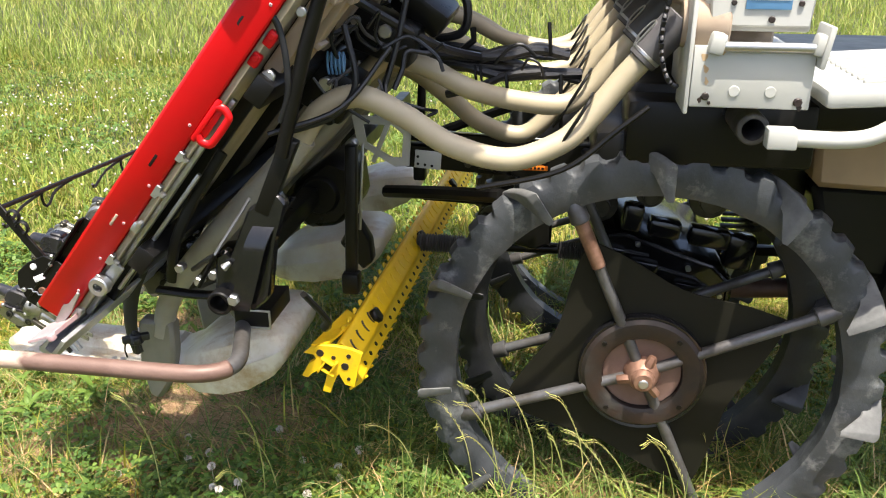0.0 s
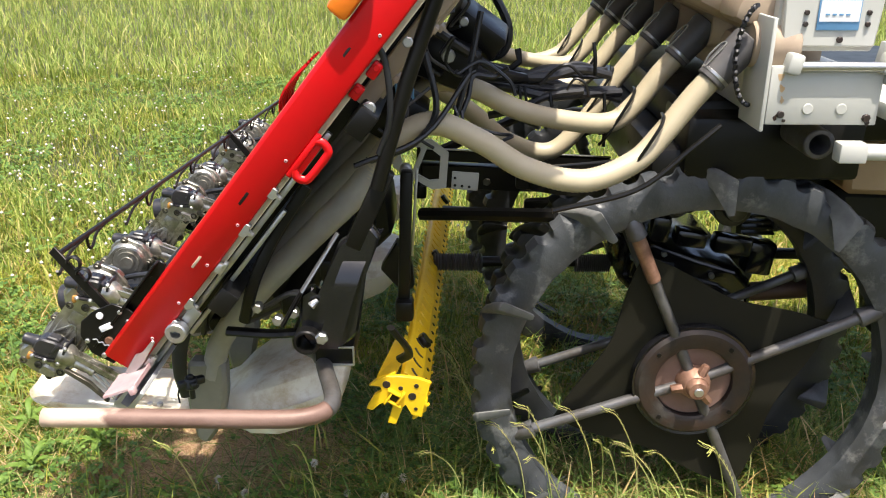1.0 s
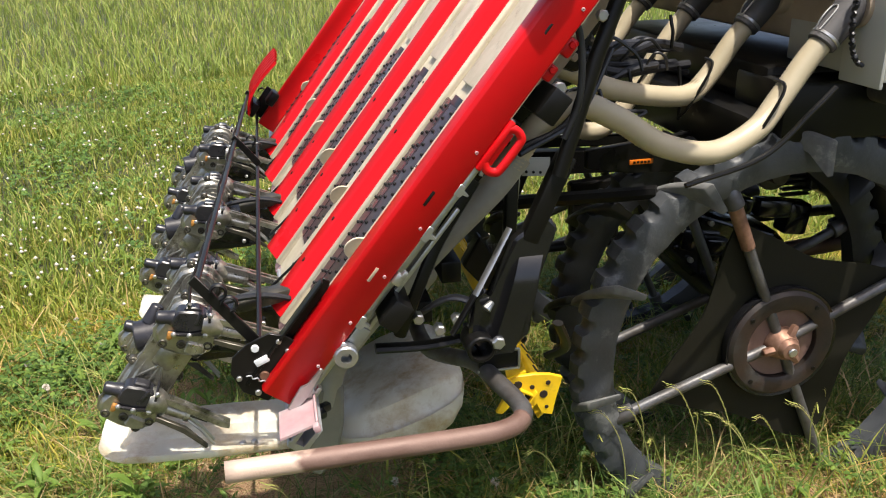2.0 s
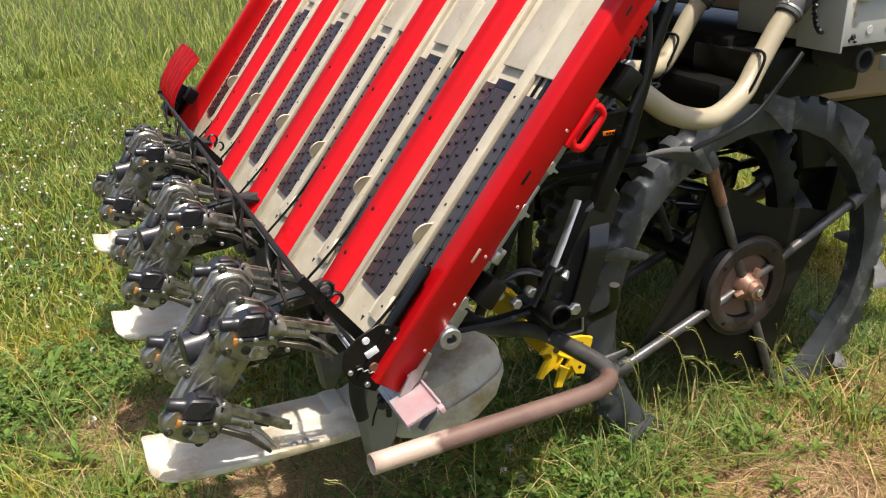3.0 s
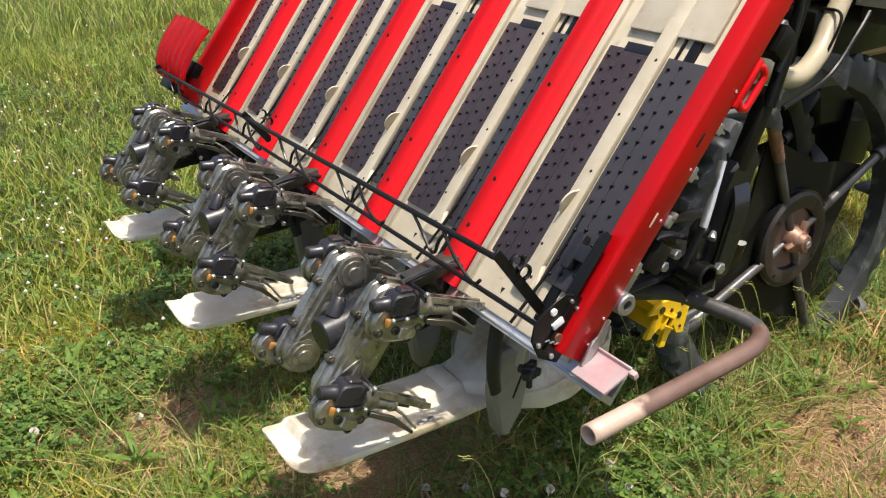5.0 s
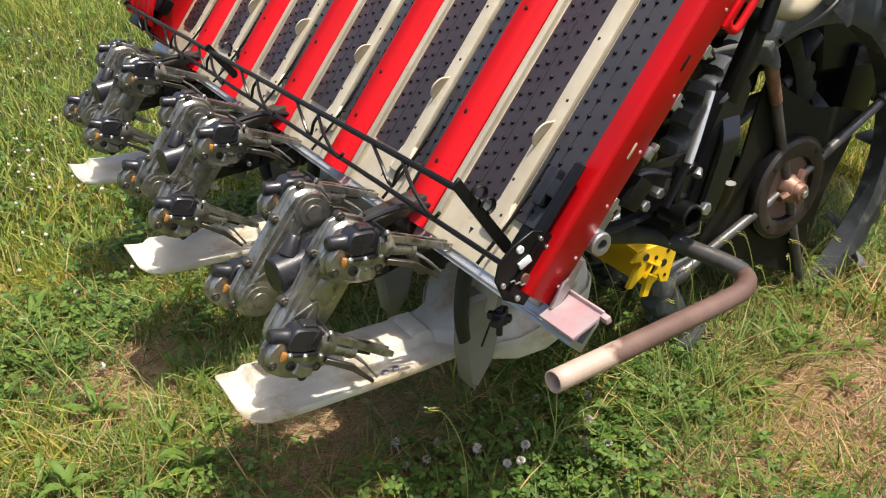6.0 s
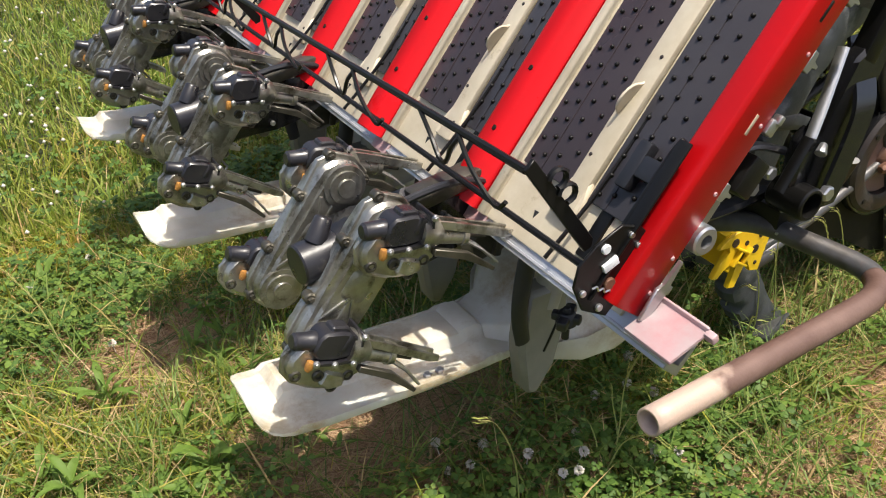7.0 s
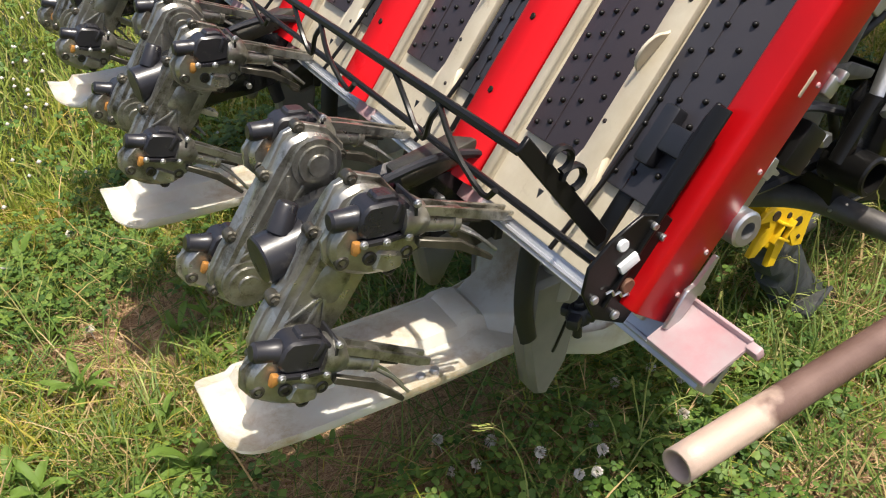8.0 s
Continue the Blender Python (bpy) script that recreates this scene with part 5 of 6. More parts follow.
# ---- yellow levelling bar ----
def build_levelling():
    V0, V1 = -0.10, 1.60
    swing = Matrix.Translation((0, -0.10, 0)) @ Matrix.Rotation(radians(-1.8), 4, "Z") @ Matrix.Translation((0, 0.10, 0))
    turn = swing @ Matrix.Translation((-0.6265, 0.0, 0.455)) @ Matrix.Rotation(radians(57), 4, "Y") @ Matrix.Translation((0.648, 0.0, -0.450))
    bm = B()
    prism(bm, [(-0.694, 0.442), (-0.694, 0.453), (-0.688, 0.457), (-0.640, 0.460), (-0.628, 0.452), (-0.622, 0.446), (-0.598, 0.446), (-0.590, 0.440), (-0.586, 0.404), (-0.592, 0.404), (-0.598, 0.438), (-0.626, 0.440), (-0.640, 0.451), (-0.688, 0.449)], V0, V1, 0.0012)
    bar = part("levelling_bar", bm, YELLOW, machine, "yellow plastic levelling bar with ribs and holes", turn)
    # raised dark arcs: the shadow inside the slots put into colour
    bm = B()
    sweep(bm, [(0.016 * math.sin(t), 0.008 - 0.010 * math.cos(t), 0) for t in np.linspace(-1.1, 1.1, 7)], 0.0026, 6)
    me_slot = mesh_of("slot", bm, RUST_HUB)
    me_ridge = me_slot.copy()
    me_ridge.name = "ridge"
    me_ridge.materials[0] = YELLOW
    bm = B()
    box(bm, (0, 0, 0), (0.005, 0.008, 0.040), bev=0.0015)
    me_rib = mesh_of("rib", bm, YELLOW)
    bm = B()
    prism(bm, [(-0.012, 0.0), (0.012, 0.0), (0.006, -0.010), (-0.006, -0.010)], -0.002, 0.002, 0.001, axes=(1, 2, 0))
    me_tooth = mesh_of("tooth", bm, YELLOW)
    bm = B()
    cyl(bm, (0, 0, -0.001), (0, 0, 0.002), 0.0055, None, 10)
    me_hole = mesh_of("hole", bm, BLACK)
    v = V0 + 0.03
    while v < V1 - 0.02:
        part("slot", me_slot, None, bar, "", Matrix.Translation((-0.664, v, 0.4590))) if v < 0.10 else part("ridge", me_ridge, None, bar, "", Matrix.Translation((-0.664, v, 0.4590)))
        part("rib", me_rib, None, bar, "", Matrix.Translation((-0.588, v, 0.424)))
        part("hole", me_hole, None, bar, "", Matrix.Translation((-0.610, v + 0.020, 0.446)))
        part("tooth", me_tooth, None, bar, "", Matrix.Translation((-0.698, v + 0.026, 0.447)) @ Matrix.Rotation(radians(90), 4, "Y"))
        v += 0.046
    # jagged claw plate across the near end
    claw = [(-0.684, 0.502), (-0.704, 0.494), (-0.722, 0.479), (-0.696, 0.479), (-0.692, 0.466), (-0.709, 0.459), (-0.728, 0.424), (-0.714, 0.420), (-0.702, 0.436), (-0.680, 0.446), (-0.670, 0.432), (-0.684, 0.390), (-0.666, 0.386), (-0.652, 0.430), (-0.644, 0.438), (-0.634, 0.410), (-0.611, 0.404), (-0.604, 0.446), (-0.596, 0.474), (-0.592, 0.488), (-0.616, 0.496), (-0.650, 0.502)]
    bm = B()
    prism(bm, claw, -0.110, -0.100, 0.0015)
    plate = part("claw_plate", bm, YELLOW, bar, "jagged yellow plastic claw plate", turn.inverted())
    bm = B()
    wing = [[bm.verts.new((u, v, w + d)) for u, v, w in ((-0.704, -0.104, 0.492), (-0.666, -0.104, 0.500), (-0.642, 0.060, 0.482), (-0.676, 0.085, 0.486))] for d in (0.0, 0.007)]
    bm.faces.new(wing[0][::-1]), bm.faces.new(wing[1])
    for i in range(4):
        bm.faces.new((wing[0][i], wing[0][(i + 1) % 4], wing[1][(i + 1) % 4], wing[1][i]))
    part("side_wing", bm, YELLOW, plate)
    u, w = -0.668, 0.453
    bm = B()
    for du, dw, su, sw in ((0, 0.013, 0.030, 0.004), (0, -0.013, 0.030, 0.004), (-0.013, 0, 0.004, 0.030), (0.013, 0, 0.004, 0.030)):
        box(bm, (u + du, -0.114, w + dw), (su, 0.012, sw), (0, 32, 0), bev=0.001)
    part("square_socket", bm, YELLOW, plate)
    bm = B()
    box(bm, (u, -0.1105, w), (0.021, 0.003, 0.021), (0, 32, 0), bev=0.0005)
    part("square_hole", bm, BLACK, plate, "dark square hole")
    for u, w, r in ((-0.684, 0.483, 0.0085), (-0.655, 0.474, 0.005), (-0.631, 0.455, 0.0085), (-0.622, 0.480, 0.005), (-0.624, 0.425, 0.004)):
        bm = B()
        cyl(bm, (u, -0.1115, w), (u, -0.1090, w), r, None, 12)
        part("hole", bm, RUST_HUB, plate)
    for v in (0.09, 0.62, 1.15):
        bm = B()
        prism(bm, [(-0.020, -0.012), (-0.016, 0.018), (0.014, 0.020), (0.020, 0.0), (0.0, -0.018)], 0.452, 0.472, 0.004, axes=(0, 1, 2))
        part("clamp", bm, BLACK, bar, "black clamp", Matrix.Translation((-0.655, v, 0.0)))


build_levelling()

# ---- body ----
bm = B()
box(bm, (0.112, -0.112, 1.085), (0.200, 0.012, 0.105), bev=0.003)
side = part("side_box", bm, WHITE, machine, "white enamelled steel side box with rust spots")
for name, c, size, tilt in (("inner_box", (0.112, 0.047, 1.075), (0.196, 0.300, 0.085), 0), ("side_plate", (0.007, -0.06, 1.12), (0.008, 0.12, 0.20), 0), ("side_plate", (0.222, -0.10, 1.14), (0.010, 0.08, 0.07), 8)):
    bm = B()
    box(bm, c, size, (0, tilt, 0), bev=0.003)
    part(name, bm, WHITE, side)
# rust runs and chipped spots on the enamel
for k, (u, w, r) in enumerate(((0.030, 1.118, 0.007), (0.034, 1.098, 0.006), (0.037, 1.078, 0.0045), (0.060, 1.131, 0.005), (0.196, 1.040, 0.006), (0.030, 1.046, 0.005))):
    bm = B()
    prism(bm, [(u + r * (0.7 + 0.3 * math.sin(3 * t + k)) * math.cos(t), w + r * (1.3 + 0.5 * math.cos(2 * t + k)) * math.sin(t)) for t in np.linspace(0, 5.9, 12)], -0.1185, -0.1178, 0)
    part("rust_spot", bm, RUST_HUB if k > 3 else RUST_STAIN, side, "brown rust stain")
bm = B()
prism(bm, [(0.040, 1.165), (0.205, 1.165), (0.215, 1.32), (0.030, 1.32)], -0.075, -0.060, 0.003)
box(bm, (0.12, 0.05, 1.24), (0.18, 0.22, 0.17), bev=0.006)
upper = part("label_panel", bm, WHITE, side)
bm = B()
box(bm, (0.132, -0.0770, 1.222), (0.075, 0.003, 0.055), bev=0.0006)
lab = part("label", bm, BLUE, side, "pale blue label")
bm = B()
box(bm, (0.132, -0.0792, 1.228), (0.070, 0.0016, 0.036), bev=0)
part("label_field", bm, LABEL_W, side)
for k in range(4):
    bm = B()
    box(bm, (0.110 + 0.012 * k, -0.0806, 1.222), (0.007, 0.001, 0.003), bev=0)
    part("print", bm, BLUE, side)
bm = B()
cyl(bm, (0.052, -0.125, 1.138), (0.215, -0.125, 1.138), 0.0085, None, 14)
part("hinge_rod", bm, STEEL, side, "bright steel hinge rod")
for u in (0.048, 0.216):
    bm = B()
    box(bm, (u, -0.118, 1.142), (0.026, 0.034, 0.036), (0, 12, 0), bev=0.006)
    part("hinge_lug", bm, WHITE, side)
for u, w, r in ((0.038, 1.052, 0.007), (0.192, 1.046, 0.008), (0.045, 1.041, 0.003), (0.075, 1.205, 0.005), (0.185, 1.205, 0.005), (0.185, 1.225, 0.005), (0.075, 1.225, 0.005), (0.14, 1.178, 0.006)):
    bm = B()
    cyl(bm, (u, -0.1225 if w < 1.1 else -0.0795, w), (u, -0.112 if w < 1.1 else -0.07, w), r, None, 8)
    part("bolt", bm, RUST_HUB, side, "rusty bolt")
for u in (0.085, 0.145):
    bm = B()
    cyl(bm, (u, -0.1205, 1.062), (u, -0.115, 1.062), 0.010, 0.008, 12)
    part("dimple", bm, WHITE, side)
bm = B()
sweep(bm, smooth_pts([(0.150, -0.125, 0.985), (0.200, -0.125, 0.985), (0.280, -0.125, 0.985), (0.335, -0.125, 1.000), (0.40, -0.125, 1.055), (0.48, -0.12, 1.12)], 6), 0.0155, 12)
box(bm, (0.172, -0.125, 0.985), (0.050, 0.034, 0.036), bev=0.003)
part("grab_bar", bm, WHITE, machine, "white painted grab bar")
bm = B()
cyl(bm, (0.133, -0.085, 0.988), (0.133, 0.30, 0.988), 0.029, None, 22, hole=0.020)
part("pivot_tube", bm, PIPE_GREY, machine, "dull grey open tube end")
# white ribbed step board
bm = B()
box(bm, (0.60, 0.10, 1.075), (0.72, 0.42, 0.035), (0, -4, 0), bev=0.010)
board = part("step_board", bm, WHITE, machine, "white ribbed step board")
bm = B()
box(bm, (0, 0, 0), (0.62, 0.012, 0.008), (0, -4, 0), bev=0.003)
rib = mesh_of("rib", bm, WHITE)
for k in range(9):
    part("rib", rib, None, board, "", Matrix.Translation((0.62, -0.06 + 0.035 * k, 1.096)))
# brown metering housing behind the hose cuffs
bm = B()
box(bm, (0.10, 0.72, 1.12), (0.17, 1.30, 0.10), bev=0.025)
box(bm, (0.02, 0.75, 1.235), (0.20, 1.32, 0.10), (0, 25, 0), bev=0.03)
for k in range(6):
    v = -0.03 + 0.273 * k
    cyl(bm, (-0.005, v, 1.165), (0.075, v, 1.165), 0.042, 0.052, 18)
    box(bm, (0.015, v + 0.05, 1.24), (0.09, 0.12, 0.10), (0, 20, 0), bev=0.02)
part("metering_housing", bm, BEIGE, machine, "dusty brown fertilizer metering housing")
bm = B()
coil = [(0.0 + 0.035 * math.cos(t * 0.9) - 0.005, -0.075 + 0.004 * math.sin(t * 40), 1.15 + 0.09 * math.sin(t * 0.9)) for t in np.linspace(2.0, 5.2, 96)]
sweep(bm, coil, lambda i, f: 0.0048 if i % 2 else 0.0040, 8)
part("spiral_cable", bm, BLACK_PL, machine, "black spiral-wound cable")
# tan lower body cover and dark chassis
bm = B()
prism(bm, [(0.335, 0.800), (0.325, 0.925), (1.30, 0.95), (1.30, 0.77)], 0.20, 0.80, 0.015)
part("lower_cover", bm, TAN, machine, "dusty tan lower body cover")
bm = B()
box(bm, (0.55, 0.55, 0.985), (1.25, 0.85, 0.09), bev=0.015)
box(bm, (0.10, 0.14, 0.945), (0.36, 0.20, 0.13), bev=0.012)
box(bm, (-0.02, 0.62, 0.88), (0.24, 1.10, 0.12), bev=0.02)
box(bm, (0.16, 0.40, 0.80), (0.42, 0.08, 0.16), bev=0.015)
chassis = part("chassis", bm, BLACK, machine, "black chassis frame")
bm = B()
prism(bm, [(0.42, 0.56), (0.36, 0.785), (1.28, 0.76), (1.28, 0.50)], 0.30, 0.78, 0.02)
part("underbody", bm, BLACK, chassis)
bm = B()
box(bm, (0.62, 0.34, 0.52), (0.16, 0.14, 0.22), (0, 8, 0), bev=0.02)
part("mount", bm, BLACK, chassis)
bm = B()
cyl(bm, (0.80, 0.30, 0.50), (0.80, 0.80, 0.50), 0.09, None, 18)
part("drum", bm, BLACK, chassis)
bm = B()
box(bm, (1.05, 0.42, 0.46), (0.22, 0.22, 0.20), (0, -10, 0), bev=0.03)
part("mount", bm, BLACK, chassis)
bm = B()
prism(bm, [(-0.12, 0.50), (-0.10, 0.60), (-0.046, 0.605), (0.09, 0.56), (0.20, 0.53), (0.25, 0.475), (0.245, 0.39), (0.117, 0.35), (-0.02, 0.40)], 0.42, 0.86, 0.016)
trans = part("gear_case", bm, GLOSS, machine, "glossy black ribbed gear case")
for u0, w0, u1, w1 in ((-0.09, 0.585, -0.03, 0.590), (-0.03, 0.590, 0.09, 0.545), (0.09, 0.545, 0.19, 0.515), (0.19, 0.515, 0.235, 0.470), (0.235, 0.470, 0.232, 0.40), (0.05, 0.505, 0.15, 0.480), (0.15, 0.480, 0.20, 0.445), (0.05, 0.505, 0.045, 0.43), (0.045, 0.43, 0.12, 0.385), (-0.10, 0.51, -0.02, 0.515), (-0.02, 0.515, -0.015, 0.425), (0.10, 0.43, 0.21, 0.415), (-0.06, 0.55, 0.03, 0.535)):
    bm = B()
    sweep(bm, [(u0, 0.418, w0), (u1, 0.418, w1)], 0.0055, 6)
    part("casting_rib", bm, GLOSS, trans)
for c, sz in (((0.02, 0.414, 0.50), (0.07, 0.03, 0.05)), ((0.14, 0.414, 0.44), (0.09, 0.03, 0.06)), ((-0.06, 0.414, 0.53), (0.05, 0.026, 0.06)), ((0.17, 0.412, 0.60), (0.10, 0.05, 0.05)), ((0.06, 0.41, 0.62), (0.08, 0.06, 0.045)), ((-0.02, 0.41, 0.645), (0.05, 0.05, 0.07)), ((0.25, 0.43, 0.56), (0.07, 0.06, 0.09))):
    bm = B()
    box(bm, c, sz, (0, 8, 0), bev=0.010)
    part("cover_boss", bm, GLOSS, trans)
for u, w in ((-0.08, 0.56), (0.0, 0.57), (0.13, 0.51), (0.215, 0.44), (0.20, 0.39), (0.02, 0.45), (-0.05, 0.47)):
    bm = B()
    cyl(bm, (u, 0.405, w), (u, 0.422, w), 0.008, 0.007, 6)
    part("bolt", bm, STEEL, trans)
for u, w, v, r, l in ((-0.10, 0.66, 0.44, 0.045, 0.30), (0.02, 0.70, 0.42, 0.035, 0.35), (0.16, 0.70, 0.40, 0.05, 0.3), (0.28, 0.66, 0.42, 0.03, 0.3)):
    bm = B()
    cyl(bm, (u, v, w), (u, v + l, w), r, None, 18)
    cyl(bm, (u, v - 0.03, w), (u, v, w), r * 0.55, None, 12)
    part("drive_housing", bm, GRIME, trans, "oily dark drive housing")
for k in range(5):
    bm = B()
    box(bm, (0.235, 0.415, 0.63 + 0.016 * k), (0.08, 0.02, 0.006), bev=0.001)
    part("cooling_fin", bm, BLACK, trans)
bm = B()
sweep(bm, smooth_pts([(0.18, 0.50, 0.42), (0.34, 0.46, 0.45), (0.46, 0.46, 0.46)], 5), 0.026, 12)
part("brace_tube", bm, RUST, machine, "rusty brace tube")
bm = B()
box(bm, (0.40, 0.60, 0.50), (0.40, 0.03, 0.025), bev=0.004)
box(bm, (0.62, 0.52, 0.58), (0.12, 0.10, 0.55), (0, -12, 0), bev=0.02)
part("front_frame", bm, BLACK, machine, "black front frame member")


# ---- meadow ----
def leaf_material(name, cols, trans=0.35, patch=None):
    """Blades and leaves: a colour a blade, patches over the field, light through the leaf."""
    m = bpy.data.materials.new(name)
    m.use_nodes = True
    N, L = m.node_tree.nodes, m.node_tree.links
    b = N["Principled BSDF"]
    g = N.new("ShaderNodeNewGeometry")
    r = N.new("ShaderNodeValToRGB")
    L.new(g.outputs["Random Per Island"], r.inputs[0])
    e = r.color_ramp.elements
    while len(e) < len(cols):
        e.new(0.5)
    for k, (p, c) in enumerate(cols):
        e[k].position, e[k].color = p, (c[0] * 1.08, c[1] * 0.985, c[2], 1)
    col = r.outputs[0]
    co = N.new("ShaderNodeTexCoord")
    n = N.new("ShaderNodeTexNoise")
    n.inputs["Scale"].default_value, n.inputs["Detail"].default_value = 2.1, 4
    L.new(co.outputs["Object"], n.inputs["Vector"])
    mr = N.new("ShaderNodeMapRange")
    mr.inputs["From Min"].default_value, mr.inputs["From Max"].default_value = 0.42, 0.68
    L.new(n.outputs["Fac"], mr.inputs["Value"])
    x = N.new("ShaderNodeMix")
    x.data_type, x.blend_type = "RGBA", "MULTIPLY"
    L.new(mr.outputs[0], x.inputs["Factor"])
    L.new(col, x.inputs["A"])
    x.inputs["B"].default_value = (*(patch or (1.25, 1.0, 0.75)), 1)
    col = x.outputs["Result"]
    L.new(col, b.inputs["Base Color"])
    b.inputs["Roughness"].default_value = 0.55
    b.inputs["Specular IOR Level"].default_value = 0.3
    t = N.new("ShaderNodeBsdfTranslucent")
    L.new(col, t.inputs["Color"])
    ms = N.new("ShaderNodeMixShader")
    ms.inputs[0].default_value = trans
    L.new(b.outputs[0], ms.inputs[1])
    L.new(t.outputs[0], ms.inputs[2])
    L.new(ms.outputs[0], N["Material Output"].inputs["Surface"])
    return m


GRASS = leaf_material("grass_blade", [(0.0, (0.120, 0.195, 0.022)), (0.35, (0.215, 0.300, 0.036)), (0.62, (0.310, 0.380, 0.058)), (0.78, (0.410, 0.410, 0.095)), (0.88, (0.500, 0.415, 0.180)), (1.0, (0.580, 0.460, 0.250))])
FAR_GRASS = leaf_material("far_grass", [(0.0, (0.140, 0.230, 0.040)), (0.4, (0.215, 0.315, 0.060)), (0.75, (0.285, 0.360, 0.085)), (1.0, (0.390, 0.400, 0.150))], 0.35, (1.12, 1.02, 0.85))
MID_GRASS = leaf_material("meadow_blade", [(0.0, (0.100, 0.185, 0.027)), (0.4, (0.185, 0.280, 0.044)), (0.75, (0.265, 0.335, 0.068)), (1.0, (0.390, 0.370, 0.145))], 0.35, (1.15, 1.0, 0.8))
CLOVER = leaf_material("clover_leaf", [(0.0, (0.040, 0.100, 0.018)), (0.5, (0.080, 0.165, 0.030)), (1.0, (0.150, 0.255, 0.046))], 0.3, (1.1, 1.0, 0.9))
STRAW = leaf_material("dry_straw", [(0.0, (0.170, 0.100, 0.052)), (0.5, (0.360, 0.245, 0.135)), (1.0, (0.560, 0.440, 0.260))], 0.1, (0.8, 0.75, 0.7))
WEED = leaf_material("weed_leaf", [(0.0, (0.090, 0.180, 0.030)), (0.6, (0.170, 0.290, 0.050)), (1.0, (0.230, 0.360, 0.070))], 0.40, (1.1, 1.0, 0.8))
STALK = leaf_material("seed_stalk", [(0.0, (0.26, 0.36, 0.10)), (0.6, (0.36, 0.44, 0.15)), (1.0, (0.46, 0.48, 0.22))], 0.35)
TALL = leaf_material("tall_grass_blade", [(0.0, (0.060, 0.125, 0.024)), (0.5, (0.120, 0.215, 0.045)), (0.80, (0.215, 0.300, 0.080)), (0.9, (0.400, 0.350, 0.170)), (1.0, (0.480, 0.390, 0.220))], 0.32)
PETAL = mat("clover_petal", (0.62, 0.60, 0.54), (0.50, 0.42, 0.34), 0.6, scale=60, bump=0.2, dirt=(0.46, 0.36, 0.24), dirt_amount=0.2, dirt_scale=50)

rng = np.random.default_rng(7)
GA = np.array([[noise.noise(Vector((i * 0.1 * 0.8, j * 0.1 * 0.8, 0))) for j in range(-60, 260)] for i in range(-200, 160)])


def heights(x, y):
    i = np.clip(np.round(x / 0.1).astype(int) + 200, 0, 359)
    j = np.clip(np.round(y / 0.1).astype(int) + 60, 0, 319)
    return 0.045 * GA[i, j] - 0.034


def tri_mesh(name, verts, tris, material):
    me = bpy.data.meshes.new(name)
    nv, nt = len(verts), len(tris)
    me.vertices.add(nv)
    me.vertices.foreach_set("co", np.asarray(verts, np.float32).ravel())
    me.loops.add(nt * 3)
    me.loops.foreach_set("vertex_index", np.asarray(tris, np.int32).ravel())
    me.polygons.add(nt)
    me.polygons.foreach_set("loop_start", np.arange(nt, dtype=np.int32) * 3)
    me.update(calc_edges=True)
    me.validate()
    me.materials.append(material)
    me.polygons.foreach_set("use_smooth", [True] * nt)
    return me


def blades(x, y, h, width, lean, flat=0.0):
    """Curved tapering blades, seven points and five triangles each."""
    n = len(x)
    az = rng.uniform(0, 2 * np.pi, n)
    face = az + np.pi / 2 + rng.normal(0, 0.5, n)
    z0 = heights(x, y)
    V = np.zeros((n, 7, 3), np.float32)
    for k, (f, wd) in enumerate(((0.0, 0.8), (0.4, 1.0), (0.75, 0.65), (1.0, 0.0))):
        bend = lean * f ** 1.8
        px = x + np.cos(az) * h * bend
        py = y + np.sin(az) * h * bend
        pz = z0 + h * (f - 0.42 * lean * f * f) * (1 - flat) + 0.004
        ox, oy = np.cos(face) * width * wd / 2, np.sin(face) * width * wd / 2
        if k < 3:
            V[:, 2 * k] = np.stack([px - ox, py - oy, pz], 1)
            V[:, 2 * k + 1] = np.stack([px + ox, py + oy, pz], 1)
        else:
            V[:, 6] = np.stack([px, py, pz], 1)
    T = np.array([(0, 1, 3), (0, 3, 2), (2, 3, 5), (2, 5, 4), (4, 5, 6)])
    tris = (np.arange(n)[:, None, None] * 7 + T[None]).reshape(-1, 3)
    return V.reshape(-1, 3), tris


def stuff(name, me, label, category):
    return tagged(new(name, me), label, category, "", "stuff")


def field(n, x0, x1, y0, y1, power=1.0):
    x = rng.uniform(x0, x1, n)
    y = y0 + (y1 - y0) * rng.uniform(0, 1, n) ** power
    return x, y


def patchy(x, y, sc, seed):
    i = np.clip(np.round(x * sc / 0.08).astype(int) + 200 + seed * 13, 0, 359) % 360
    j = np.clip(np.round(y * sc / 0.08).astype(int) + 60 + seed * 7, 0, 319) % 320
    return GA[i, j]


DRY = [(-0.76, 2.02, 0.24), (-0.58, 2.00, 0.20), (-0.40, 1.97, 0.14), (-1.10, 1.86, 0.10), (-0.2, 1.40, 0.12), (0.48, 1.22, 0.13), (0.10, 1.16, 0.14), (0.35, 1.75, 0.16), (0.86, 1.31, 0.14), (0.45, 1.37, 0.13), (0.22, 1.30, 0.15), (-0.92, 2.60, 0.12)]


def dryness(x, y):
    d = np.zeros_like(x)
    for cx, cy, r in DRY:
        d = np.maximum(d, np.exp(-((x - cx) ** 2 + (y - cy) ** 2) / (r * r)))
    return d


# close turf
x, y = field(135000, -2.5, 1.8, 0.95, 3.4)
keep = rng.uniform(0, 1, len(x)) > np.where(x > 0, 0.50, 0.95) * dryness(x, y)
x, y = x[keep], y[keep]
